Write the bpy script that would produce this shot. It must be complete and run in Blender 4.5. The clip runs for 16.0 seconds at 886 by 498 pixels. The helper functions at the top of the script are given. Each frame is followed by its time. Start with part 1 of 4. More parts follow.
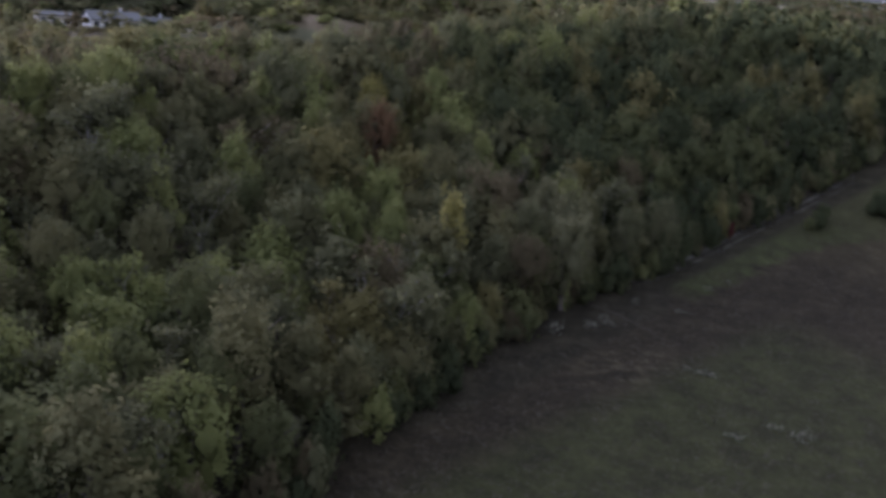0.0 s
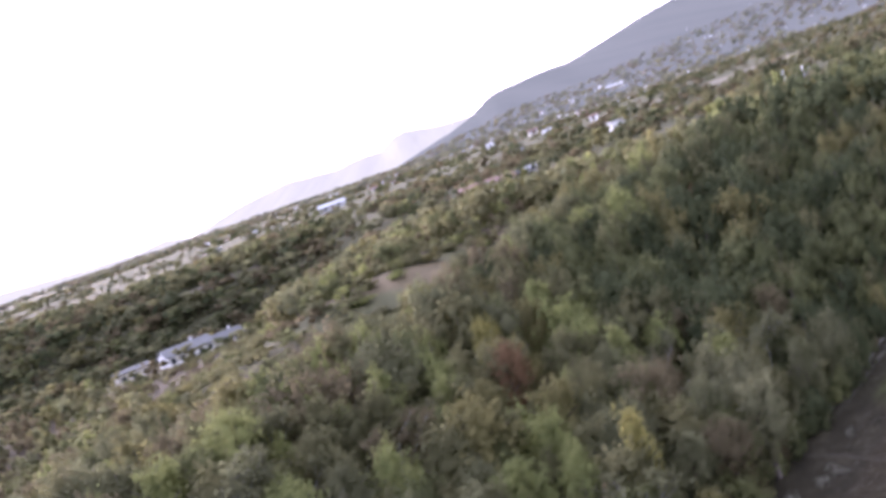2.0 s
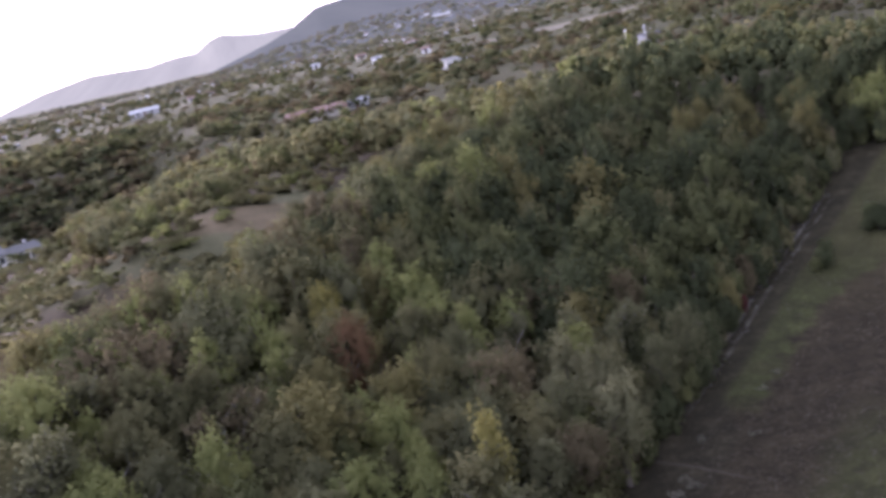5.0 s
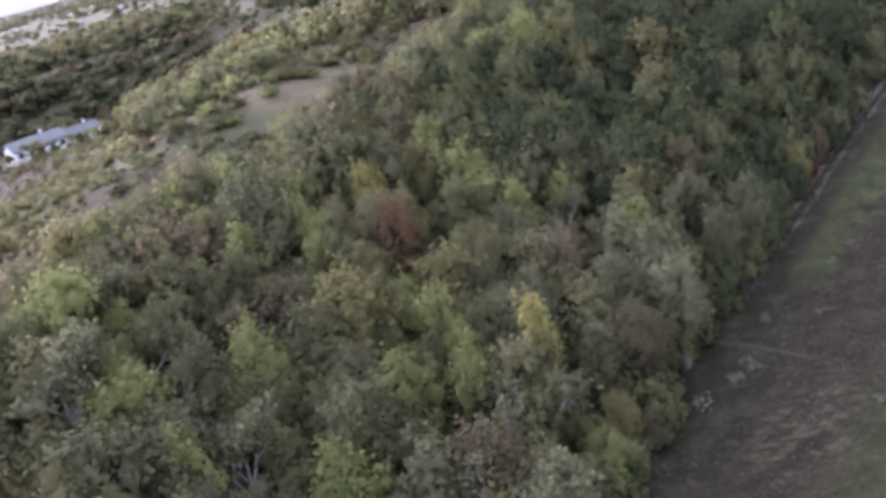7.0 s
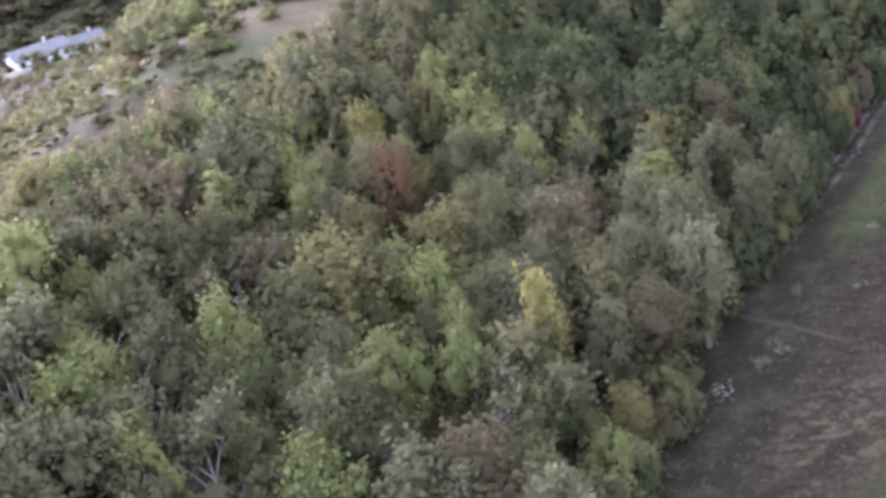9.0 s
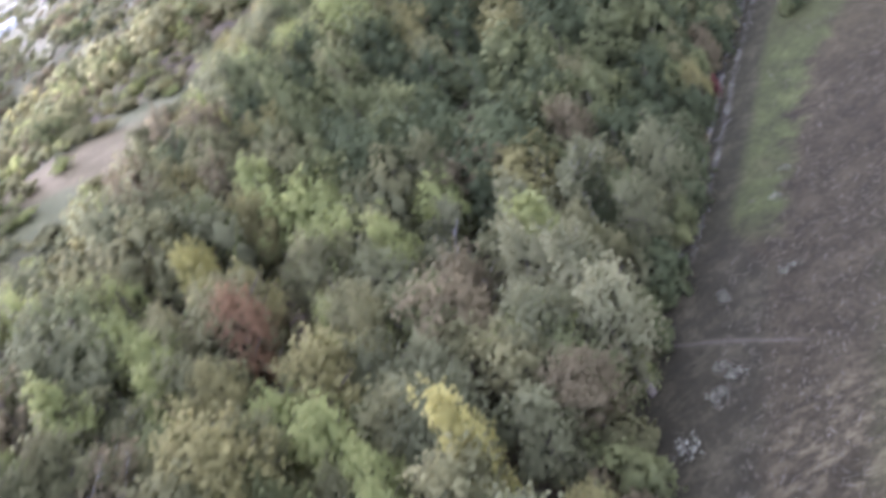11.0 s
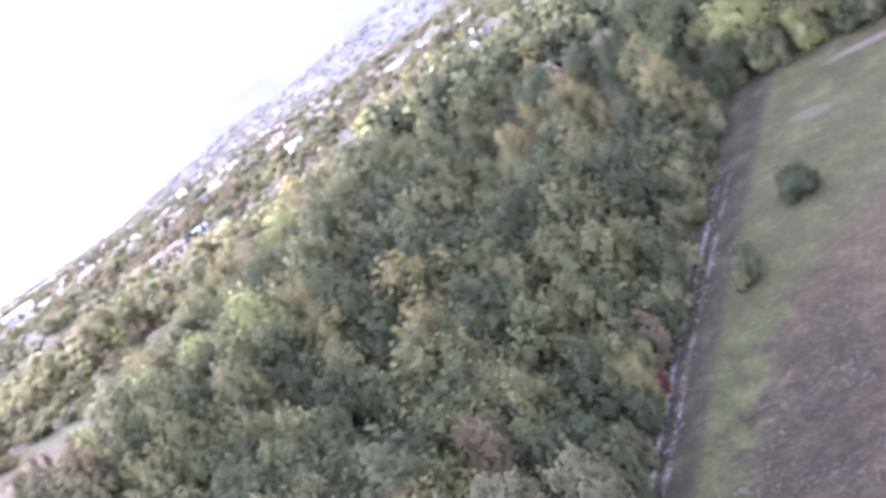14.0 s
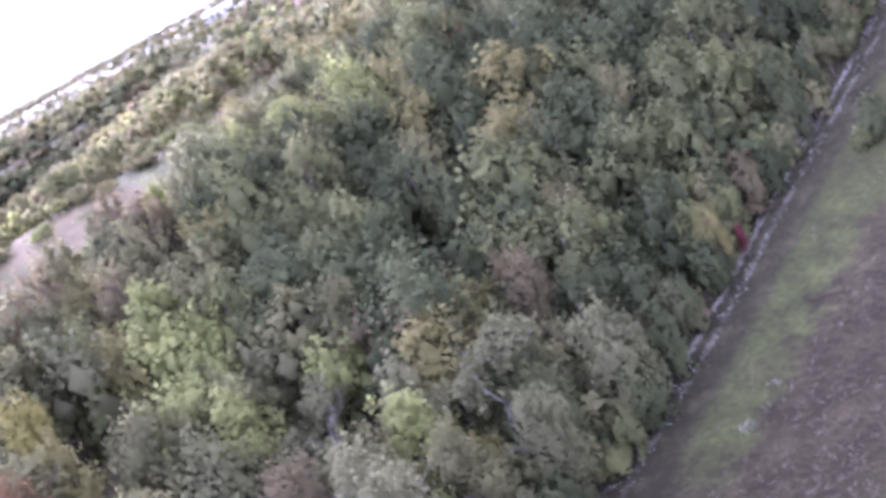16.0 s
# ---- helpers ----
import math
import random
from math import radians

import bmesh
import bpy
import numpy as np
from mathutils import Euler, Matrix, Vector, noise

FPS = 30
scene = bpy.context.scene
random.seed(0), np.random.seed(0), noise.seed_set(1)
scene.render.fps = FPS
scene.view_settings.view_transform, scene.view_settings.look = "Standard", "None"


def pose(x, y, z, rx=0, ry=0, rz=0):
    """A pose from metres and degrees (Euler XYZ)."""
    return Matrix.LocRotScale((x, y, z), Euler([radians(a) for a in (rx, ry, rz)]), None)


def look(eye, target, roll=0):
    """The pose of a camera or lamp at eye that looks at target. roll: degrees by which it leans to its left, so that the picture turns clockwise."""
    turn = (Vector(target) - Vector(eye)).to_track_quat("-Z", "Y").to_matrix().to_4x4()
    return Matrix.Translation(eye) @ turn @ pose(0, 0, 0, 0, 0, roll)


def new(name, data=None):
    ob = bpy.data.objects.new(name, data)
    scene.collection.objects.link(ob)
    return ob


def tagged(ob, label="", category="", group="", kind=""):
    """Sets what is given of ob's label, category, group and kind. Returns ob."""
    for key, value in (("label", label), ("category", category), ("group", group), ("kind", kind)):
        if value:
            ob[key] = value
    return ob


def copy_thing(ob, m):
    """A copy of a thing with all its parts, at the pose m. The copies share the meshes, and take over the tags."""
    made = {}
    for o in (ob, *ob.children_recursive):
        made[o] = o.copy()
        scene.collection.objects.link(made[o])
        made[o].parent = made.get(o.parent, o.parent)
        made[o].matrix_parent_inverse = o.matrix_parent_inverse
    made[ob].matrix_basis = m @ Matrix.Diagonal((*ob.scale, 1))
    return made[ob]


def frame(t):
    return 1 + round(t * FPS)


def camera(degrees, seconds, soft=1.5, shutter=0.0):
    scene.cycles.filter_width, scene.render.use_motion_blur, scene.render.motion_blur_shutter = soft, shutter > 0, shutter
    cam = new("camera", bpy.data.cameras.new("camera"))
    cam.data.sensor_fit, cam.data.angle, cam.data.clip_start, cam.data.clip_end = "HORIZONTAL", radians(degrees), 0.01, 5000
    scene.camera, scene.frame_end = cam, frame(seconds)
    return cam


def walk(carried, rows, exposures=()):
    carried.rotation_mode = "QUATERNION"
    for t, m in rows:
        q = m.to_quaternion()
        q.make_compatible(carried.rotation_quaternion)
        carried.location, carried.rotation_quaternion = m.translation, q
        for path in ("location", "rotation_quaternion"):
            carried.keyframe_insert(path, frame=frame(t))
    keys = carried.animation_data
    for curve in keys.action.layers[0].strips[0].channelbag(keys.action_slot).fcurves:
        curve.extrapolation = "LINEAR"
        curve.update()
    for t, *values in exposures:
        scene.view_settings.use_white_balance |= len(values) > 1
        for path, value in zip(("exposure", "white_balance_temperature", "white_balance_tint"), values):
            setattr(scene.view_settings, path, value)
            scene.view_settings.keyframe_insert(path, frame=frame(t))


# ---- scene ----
cam = camera(40.3, 16.0, soft=3.7, shutter=0.4)
PATH = [
    (0, (-1.325, -1.52, 42.455), (-1.267, 0.426, 41.996), 5.2),
    (0.5, (-2.507, 0.991, 43.448), (-2.5, 2.948, 43.033), 8.5),
    (1, (-3.786, 3.325, 44.649), (-3.822, 5.299, 44.333), 8.5),
    (1.2, (-4.485, 4.217, 44.921), (-4.527, 6.19, 44.596), -2.7),
    (1.5, (-5.149, 5.796, 45.936), (-5.223, 7.774, 45.646), -22.5),
    (2, (-5.946, 8.195, 47.769), (-5.98, 10.188, 47.612), -19.1),
    (2.2, (-6.136, 9.319, 48.288), (-6.115, 11.315, 48.159), -14.5),
    (2.5, (-6.549, 11.16, 49.023), (-6.421, 13.156, 49.01), -4.3),
    (2.7, (-7.081, 12.212, 49.379), (-6.885, 14.203, 49.379), -1.1),
    (3, (-7.11, 13.609, 49.953), (-6.839, 15.589, 49.879), -2.7),
    (3.1, (-7.167, 14.036, 50.101), (-6.876, 16.012, 50.01), -3.4),
    (3.5, (-7.493, 15.467, 50.936), (-7.144, 17.43, 50.768), -10.3),
    (4, (-8.084, 17.277, 51.715), (-7.71, 19.227, 51.476), -11.4),
    (4.5, (-8.533, 18.964, 51.775), (-8.208, 20.904, 51.412), -10.9),
    (4.7, (-8.51, 19.592, 51.896), (-8.221, 21.536, 51.526), -11.7),
    (6.8, (-5.211, 24.69, 50.994), (-5.141, 26.62, 50.474), -14.9),
    (7, (-5.038, 25.479, 50.966), (-4.98, 27.401, 50.415), -15.5),
    (7.5, (-4.759, 27.642, 51.018), (-4.826, 29.556, 50.444), -16.7),
    (8, (-3.43, 30.288, 51.316), (-3.458, 32.199, 50.729), -13.1),
    (8.5, (-2.631, 33.045, 51.471), (-2.63, 34.935, 50.817), -14.6),
    (8.7, (-2.341, 34.069, 51.477), (-2.353, 35.953, 50.805), -14.3),
    (10.8, (1.318, 47.97, 50.436), (1.399, 49.837, 49.721), -28.7),
    (11, (1.486, 49.358, 50.238), (1.66, 51.227, 49.549), -31.0),
    (11.5, (3.162, 52.481, 49.538), (3.454, 54.375, 48.969), -37.0),
    (12, (5.585, 55.122, 48.778), (5.988, 57.021, 48.297), -38.2),
    (12.5, (8.393, 57.48, 48.11), (8.846, 59.379, 47.675), -37.0),
    (13, (10.949, 59.164, 47.165), (11.447, 61.064, 46.785), -36.5),
    (13.5, (13.85, 60.658, 46.487), (14.298, 62.577, 46.147), -35.6),
    (14, (17.099, 62.09, 46.112), (17.416, 64.037, 45.779), -34.5),
    (14.5, (19.723, 62.794, 45.562), (19.817, 64.762, 45.218), -30.8),
    (15, (23.332, 64.083, 44.971), (23.271, 66.049, 44.606), -31.2),
    (15.5, (26.325, 65.484, 44.342), (26.169, 67.432, 43.913), -29.8),
    (16, (28.926, 67.267, 44.213), (28.73, 69.187, 43.687), -28.7),
]
EXPOSURES = [(0.0, 0.34, 5315, 29), (0.5, 1.22, 5315, 29), (1.0, 1.75, 5465, 33), (1.5, 1.89, 5515, 36), (2.5, 1.38, 5515, 38), (3.0, 0.98, 5615, 39), (3.5, 0.80, 5615, 38),
             (4.5, 0.78, 5515, 37), (4.7, 0.91, 5515, 37), (7.0, 1.84, 5345, 34), (8.5, 2.20, 5295, 34), (11.0, 2.79, 5225, 33), (12.5, 2.97, 5175, 37), (14.0, 3.16, 5145, 47), (16.0, 2.99, 5095, 50)]
walk(cam, [(t, look(eye, target, roll)) for t, eye, target, roll in PATH], EXPOSURES)

# ---------------------------------------------------------------- world and light
SUN_AZ, SUN_EL = -28.0, 17.0
world = bpy.data.worlds.new("world")
scene.world = world
world.use_nodes = True
wn, wl = world.node_tree.nodes, world.node_tree.links
wn.clear()


def wnode(kind, **kw):
    n = wn.new(kind)
    for k, v in kw.items():
        n.inputs[k].default_value = v
    return n


sky = wn.new("ShaderNodeTexSky")
sky.sky_type, sky.sun_disc = "NISHITA", False
sky.sun_elevation, sky.sun_rotation = radians(SUN_EL), radians(SUN_AZ)
sky.air_density, sky.dust_density, sky.ozone_density = 1.0, 4.0, 1.0
tc = wn.new("ShaderNodeTexCoord")
sep = wn.new("ShaderNodeSeparateXYZ")
wl.new(tc.outputs["Generated"], sep.inputs[0])
zc = wnode("ShaderNodeMath"); zc.operation = "MAXIMUM"; zc.inputs[1].default_value = 0.0
wl.new(sep.outputs[2], zc.inputs[0])
za = wn.new("ShaderNodeMath"); za.operation = "ADD"; za.inputs[1].default_value = 0.30
wl.new(zc.outputs[0], za.inputs[0])
dx = wn.new("ShaderNodeMath"); dx.operation = "DIVIDE"
dy = wn.new("ShaderNodeMath"); dy.operation = "DIVIDE"
for d_, o_ in ((dx, 0), (dy, 1)):
    wl.new(sep.outputs[o_], d_.inputs[0]); wl.new(za.outputs[0], d_.inputs[1])
comb = wn.new("ShaderNodeCombineXYZ")
wl.new(dx.outputs[0], comb.inputs[0]); wl.new(dy.outputs[0], comb.inputs[1])
cl = wn.new("ShaderNodeTexNoise")
cl.inputs["Scale"].default_value, cl.inputs["Detail"].default_value, cl.inputs["Roughness"].default_value = 1.0, 3.5, 0.5
squeeze = wn.new("ShaderNodeVectorMath"); squeeze.operation = "MULTIPLY"; squeeze.inputs[1].default_value = (2.6, 6.5, 1)
wl.new(comb.outputs[0], squeeze.inputs[0])
wl.new(squeeze.outputs[0], cl.inputs["Vector"])
ramp = wn.new("ShaderNodeValToRGB")
ramp.color_ramp.elements[0].position, ramp.color_ramp.elements[1].position = 0.14, 0.62
# thicker cloud over the mountain, away from the sun
east = wn.new("ShaderNodeMath"); east.operation = "MULTIPLY_ADD"; east.inputs[1].default_value = 0.20
wl.new(dx.outputs[0], east.inputs[0]); wl.new(cl.outputs["Fac"], east.inputs[2])
wl.new(east.outputs[0], ramp.inputs[0])
skym = wn.new("ShaderNodeMixRGB"); skym.blend_type = "MULTIPLY"; skym.inputs[0].default_value = 1.0
skym.inputs[2].default_value = (0.11, 0.11, 0.11, 1)
wl.new(sky.outputs[0], skym.inputs[1])
# high thin overcast: an even pale veil over the blue, with darker cloud bellies in it
veil = wn.new("ShaderNodeMixRGB"); veil.blend_type = "ADD"; veil.inputs[0].default_value = 1.0
veil.inputs[2].default_value = (1.25, 1.25, 1.30, 1)
wl.new(skym.outputs[0], veil.inputs[1])
belly = wn.new("ShaderNodeMixRGB"); belly.inputs[2].default_value = (0.35, 0.37, 0.335, 1)
thin_ = wn.new("ShaderNodeMapRange"); thin_.inputs["From Min"].default_value = 0.085; thin_.inputs["From Max"].default_value = 0.145
wl.new(sep.outputs[2], thin_.inputs["Value"])
cover = wn.new("ShaderNodeMath"); cover.operation = "MULTIPLY"
wl.new(ramp.outputs[0], cover.inputs[0]); wl.new(thin_.outputs[0], cover.inputs[1])
wl.new(cover.outputs[0], belly.inputs[0]); wl.new(veil.outputs[0], belly.inputs[1])
bg = wn.new("ShaderNodeBackground"); bg.inputs["Strength"].default_value = 1.0
wl.new(belly.outputs[0], bg.inputs[0])
wo = wn.new("ShaderNodeOutputWorld")
wl.new(bg.outputs[0], wo.inputs[0])

sun = new("sun", bpy.data.lights.new("sun", "SUN"))
sun.data.energy, sun.data.angle, sun.data.color = 1.6, radians(26), (1.0, 0.92, 0.80)
sa, se = radians(SUN_AZ), radians(SUN_EL)
sun.matrix_world = look((0, 0, 0), (-math.sin(sa) * math.cos(se), -math.cos(sa) * math.cos(se), -math.sin(se)))


# ---------------------------------------------------------------- materials
def mat(name):
    m = bpy.data.materials.new(name)
    m.use_nodes = True
    nt = m.node_tree
    nt.nodes.clear()
    out = nt.nodes.new("ShaderNodeOutputMaterial")
    return m, nt, out


def N(nt, kind, ins=None, **attrs):
    n = nt.nodes.new(kind)
    for k, v in (ins or {}).items():
        if hasattr(v, "node"):
            nt.links.new(v, n.inputs[k])
        else:
            n.inputs[k].default_value = v
    if "op" in attrs:
        n.operation = attrs["op"]
    if "blend" in attrs:
        n.blend_type = attrs["blend"]
    return n


def ramp_node(nt, fac, stops):
    r = nt.nodes.new("ShaderNodeValToRGB")
    els = r.color_ramp.elements
    while len(els) < len(stops):
        els.new(0.5)
    for e, (p, c) in zip(els, stops):
        e.position, e.color = p, (*c, 1)
    nt.links.new(fac, r.inputs[0])
    return r.outputs[0]


def noise_node(nt, scale, detail=4.0, rough=0.55, vec=None):
    ins = {"Scale": scale, "Detail": detail, "Roughness": rough}
    if vec is not None:
        ins["Vector"] = vec
    return N(nt, "ShaderNodeTexNoise", ins).outputs["Fac"]


def leaf_material(name, dark, mid, light, thin=0.58):
    """Leaves: tone by tree, by patch and by leaf; partly see-through to light."""
    m, nt, out = mat(name)
    geo = N(nt, "ShaderNodeNewGeometry")
    info = N(nt, "ShaderNodeObjectInfo")
    patch = noise_node(nt, 0.36, 2.0, 0.5, geo.outputs["Position"])
    # neighbouring crowns and boughs differ in tone
    flat = N(nt, "ShaderNodeVectorMath", {0: geo.outputs["Position"], 1: (0.30, 0.30, 0.0)}, op="MULTIPLY").outputs[0]
    cell = N(nt, "ShaderNodeTexVoronoi", {"Vector": flat, "Scale": 1.0})
    bough = N(nt, "ShaderNodeSeparateColor", {0: cell.outputs["Color"]}).outputs[0]
    both = N(nt, "ShaderNodeMath", {0: info.outputs["Random"], 1: bough}, op="ADD").outputs[0]
    a = N(nt, "ShaderNodeMath", {0: both, 1: 0.26}, op="MULTIPLY").outputs[0]
    b = N(nt, "ShaderNodeMath", {0: geo.outputs["Random Per Island"], 1: 0.07}, op="MULTIPLY").outputs[0]
    c = N(nt, "ShaderNodeMath", {0: patch, 1: 0.65}, op="MULTIPLY").outputs[0]
    s = N(nt, "ShaderNodeMath", {0: a, 1: b}, op="ADD").outputs[0]
    s = N(nt, "ShaderNodeMath", {0: s, 1: c}, op="ADD").outputs[0]
    col = ramp_node(nt, s, ((0.24, dark), (0.60, mid), (0.95, light)))
    p = N(nt, "ShaderNodeBsdfPrincipled", {"Base Color": col, "Roughness": 0.85, "Specular IOR Level": 0.04})
    tr = N(nt, "ShaderNodeBsdfTranslucent", {"Color": col})
    mx = N(nt, "ShaderNodeMixShader", {0: thin, 1: p.outputs[0], 2: tr.outputs[0]})
    nt.links.new(mx.outputs[0], out.inputs[0])
    return m


def plain_material(name, dark, light, scale=3.0, rough=0.8, bump=0.0, metal=0.0):
    m, nt, out = mat(name)
    geo = N(nt, "ShaderNodeNewGeometry")
    info = N(nt, "ShaderNodeObjectInfo")
    f = noise_node(nt, scale, 6.0, 0.6, geo.outputs["Position"])
    r = N(nt, "ShaderNodeMath", {0: info.outputs["Random"], 1: 0.3}, op="MULTIPLY").outputs[0]
    s = N(nt, "ShaderNodeMath", {0: f, 1: r}, op="ADD").outputs[0]
    col = ramp_node(nt, s, ((0.3, dark), (0.9, light)))
    p = N(nt, "ShaderNodeBsdfPrincipled", {"Base Color": col, "Roughness": rough, "Metallic": metal})
    if bump:
        bp = N(nt, "ShaderNodeBump", {"Strength": bump, "Distance": 0.1, "Height": f})
        nt.links.new(bp.outputs[0], p.inputs["Normal"])
    nt.links.new(p.outputs[0], out.inputs[0])
    return m


LEAF = {
    "green": leaf_material("leaf_green", (0.0926, 0.1032, 0.0518), (0.1511, 0.1615, 0.0741), (0.2203, 0.2259, 0.0973)),
    "deep": leaf_material("leaf_deep_green", (0.0589, 0.0717, 0.0389), (0.0963, 0.1104, 0.0564), (0.1426, 0.1575, 0.0771)),
    "olive": leaf_material("leaf_olive", (0.1070, 0.1101, 0.0567), (0.1810, 0.1757, 0.0884), (0.2660, 0.2475, 0.1246)),
    "grey": leaf_material("leaf_grey_green", (0.1130, 0.1172, 0.0646), (0.1730, 0.1747, 0.0950), (0.2450, 0.2444, 0.1311)),
    "lime": leaf_material("leaf_lime", (0.1638, 0.1839, 0.0734), (0.2572, 0.2747, 0.1061), (0.3381, 0.3461, 0.1405)),
    "pale": leaf_material("leaf_pale", (0.1362, 0.1371, 0.0756), (0.2042, 0.2024, 0.1125), (0.2723, 0.2631, 0.1503)),
    "yellow": leaf_material("leaf_yellow", (0.2198, 0.2038, 0.0729), (0.3368, 0.3075, 0.1103), (0.4297, 0.3856, 0.1496)),
    "gold": leaf_material("leaf_dull_gold", (0.1420, 0.1323, 0.0595), (0.2114, 0.1942, 0.0837), (0.2818, 0.2573, 0.1135)),
    "rust": leaf_material("leaf_rust", (0.1490, 0.0960, 0.0545), (0.2128, 0.1363, 0.0768), (0.2787, 0.1824, 0.1035)),
    "brown": leaf_material("leaf_brown", (0.1154, 0.1000, 0.0598), (0.1710, 0.1440, 0.0846), (0.2318, 0.1940, 0.1150)),
    "red": leaf_material("leaf_dark_red", (0.085, 0.030, 0.034), (0.130, 0.044, 0.048), (0.185, 0.070, 0.066)),
}
BARK = plain_material("bark", (0.045, 0.036, 0.028), (0.13, 0.11, 0.09), 5.0, 0.9, 0.4)
PALE_BARK = plain_material("pale_bark", (0.16, 0.15, 0.14), (0.36, 0.34, 0.32), 6.0, 0.85, 0.3)
STONE = plain_material("pale_stone", (0.13, 0.125, 0.12), (0.29, 0.28, 0.27), 7.0, 0.85, 0.5)
DRY = plain_material("dry_grass", (0.0378, 0.0309, 0.0202), (0.1050, 0.0893, 0.0599), 0.8, 0.9)

# ---------------------------------------------------------------- the lie of the land
# u runs along the field track, v away from it into the wood
U0, DU, DV = np.array([22.9, 121.0]), np.array([0.62, 0.785]), np.array([-0.785, 0.62])


def sstep(a, b, x):
    t = np.clip((x - a) / (b - a), 0, 1)
    return t * t * (3 - 2 * t)


def uv(x, y):
    return (x - U0[0]) * DU[0] + (y - U0[1]) * DU[1], (x - U0[0]) * DV[0] + (y - U0[1]) * DV[1]


def xy(u, v):
    return U0[0] + u * DU[0] + v * DV[0], U0[1] + u * DU[1] + v * DV[1]


def wood_edge(u):
    """v of the foot of the wood along the track."""
    return np.interp(u, (-120, -56, -47, -18, -4, 12, 32, 42, 64, 82, 84, 87, 95), (-30, -8, -5, 2.6, 4.2, 4.6, 5.6, 4.8, 2.6, 0.4, -8, -40, -100))


def track_v(u):
    """v of the middle of the track."""
    return np.interp(u, (-120, -60, -30, 0, 12, 36, 45, 60, 84, 100, 140), (-30, -9, 0, 2.6, 2.9, 2.4, 1.6, -0.4, -3.0, -6, -14))


def height(x, y):
    x, y = np.asarray(x, float), np.asarray(y, float)
    u, v = uv(x, y)
    g = 9.2 + 0.0019 * np.clip(u, 0, 60) ** 2 + 0.2 * np.clip(u - 60, 0, 60)
    fade = 1 - 0.42 * sstep(25, 75, u)
    rise = 0.40 * np.clip(v - 9, 0, None) * fade + 0.12 * np.clip(v, -40, 0)
    near = g + rise
    top = 33.0 - 10 * sstep(22, -35, u) + 2 * sstep(70, 110, u)
    near = top - np.log1p(np.exp(np.clip((top - near) / 2.2, -30, 30))) * 2.2
    near = near - 0.21 * np.clip(v - 74, 0, 70) * sstep(75, 20, u)
    near = near + 0.5 * np.sin(x * 0.11 + 1) * np.cos(y * 0.083) * sstep(8, 25, v)
    # the far plain, with a shallow dip behind the rise
    r = np.hypot(x, y - 30)
    az = np.degrees(np.arctan2(x, y - 30))
    far = 25 + 9 * sstep(250 + 50 * sstep(-3, -9, az), 330 + 40 * sstep(-3, -9, az), r) + 4 * sstep(380, 650, r) - 8 * sstep(22, 32, az) * sstep(700, 300, r)
    far = far - 6 * sstep(-4, -12, az) * sstep(-60, -20, az) * sstep(330, 290, r)
    far = far + 2.5 * np.sin(x * 0.013 + 0.7) * np.cos(y * 0.011) + 1.0 * np.sin(x * 0.041) * np.sin(y * 0.037 + 2)
    ahead = sstep(110, 70, np.abs(az))
    far = far * ahead + 9 * (1 - ahead)
    k = sstep(175, 275, r)
    return near * (1 - k) + far * k


def mesh_object(name, verts, faces, material, parent=None, label="", smooth=False):
    me = bpy.data.meshes.new(name)
    me.from_pydata([tuple(p) for p in verts], [], [tuple(f) for f in faces])
    for mm in (material if isinstance(material, (list, tuple)) else [material]):
        me.materials.append(mm)
    if smooth:
        me.polygons.foreach_set("use_smooth", [True] * len(me.polygons))
    ob = new(name, me)
    if parent is not None:
        ob.parent = parent
    if label:
        ob["label"] = label
    return ob


def leaf_mesh(name, P, normals, material, index=None):
    """One mesh of many loose leaves; P is (n, corners, 3); each leaf is shaded as part of its rounded clump."""
    n, k = P.shape[:2]
    me = bpy.data.meshes.new(name)
    me.vertices.add(n * k)
    me.vertices.foreach_set("co", P.reshape(-1).astype(np.float32))
    me.loops.add(n * k)
    me.loops.foreach_set("vertex_index", np.arange(n * k, dtype=np.int32))
    me.polygons.add(n)
    me.polygons.foreach_set("loop_start", np.arange(0, n * k, k, dtype=np.int32))
    me.polygons.foreach_set("loop_total", np.full(n, k, np.int32))
    for mm in (material if isinstance(material, (list, tuple)) else [material]):
        me.materials.append(mm)
    if index is not None:
        me.polygons.foreach_set("material_index", index.astype(np.int32))
    me.update(calc_edges=True)
    if normals is not None:
        me.polygons.foreach_set("use_smooth", np.ones(n, bool))
        me.normals_split_custom_set_from_vertices(normals.reshape(-1, 3).tolist())
    return me


# ground: one sheet, fine near the track, coarse far off
def ground_sheet():
    radii = np.concatenate([np.arange(4, 230, 2.2), np.geomspace(230, 4800, 90)])
    azs = np.concatenate([np.arange(-50, 60, 0.75), np.arange(60, 310, 5.0)])
    A, R = np.meshgrid(np.radians(azs), radii)
    X, Y = R * np.sin(A), 30 + R * np.cos(A)
    Z = height(X, Y)
    nr, na = X.shape
    verts = np.stack([X, Y, Z], -1).reshape(-1, 3)
    verts = np.vstack([verts, [[0, 30, float(height(0, 30))]]])
    i = np.arange(nr * na).reshape(nr, na)
    j = np.roll(i, -1, axis=1)
    faces = np.stack([i[:-1], j[:-1], j[1:], i[1:]], -1).reshape(-1, 4).tolist()
    c = nr * na
    faces += [(c, int(i[0, k]), int(j[0, k]))[::-1] for k in range(na)]
    return verts, faces


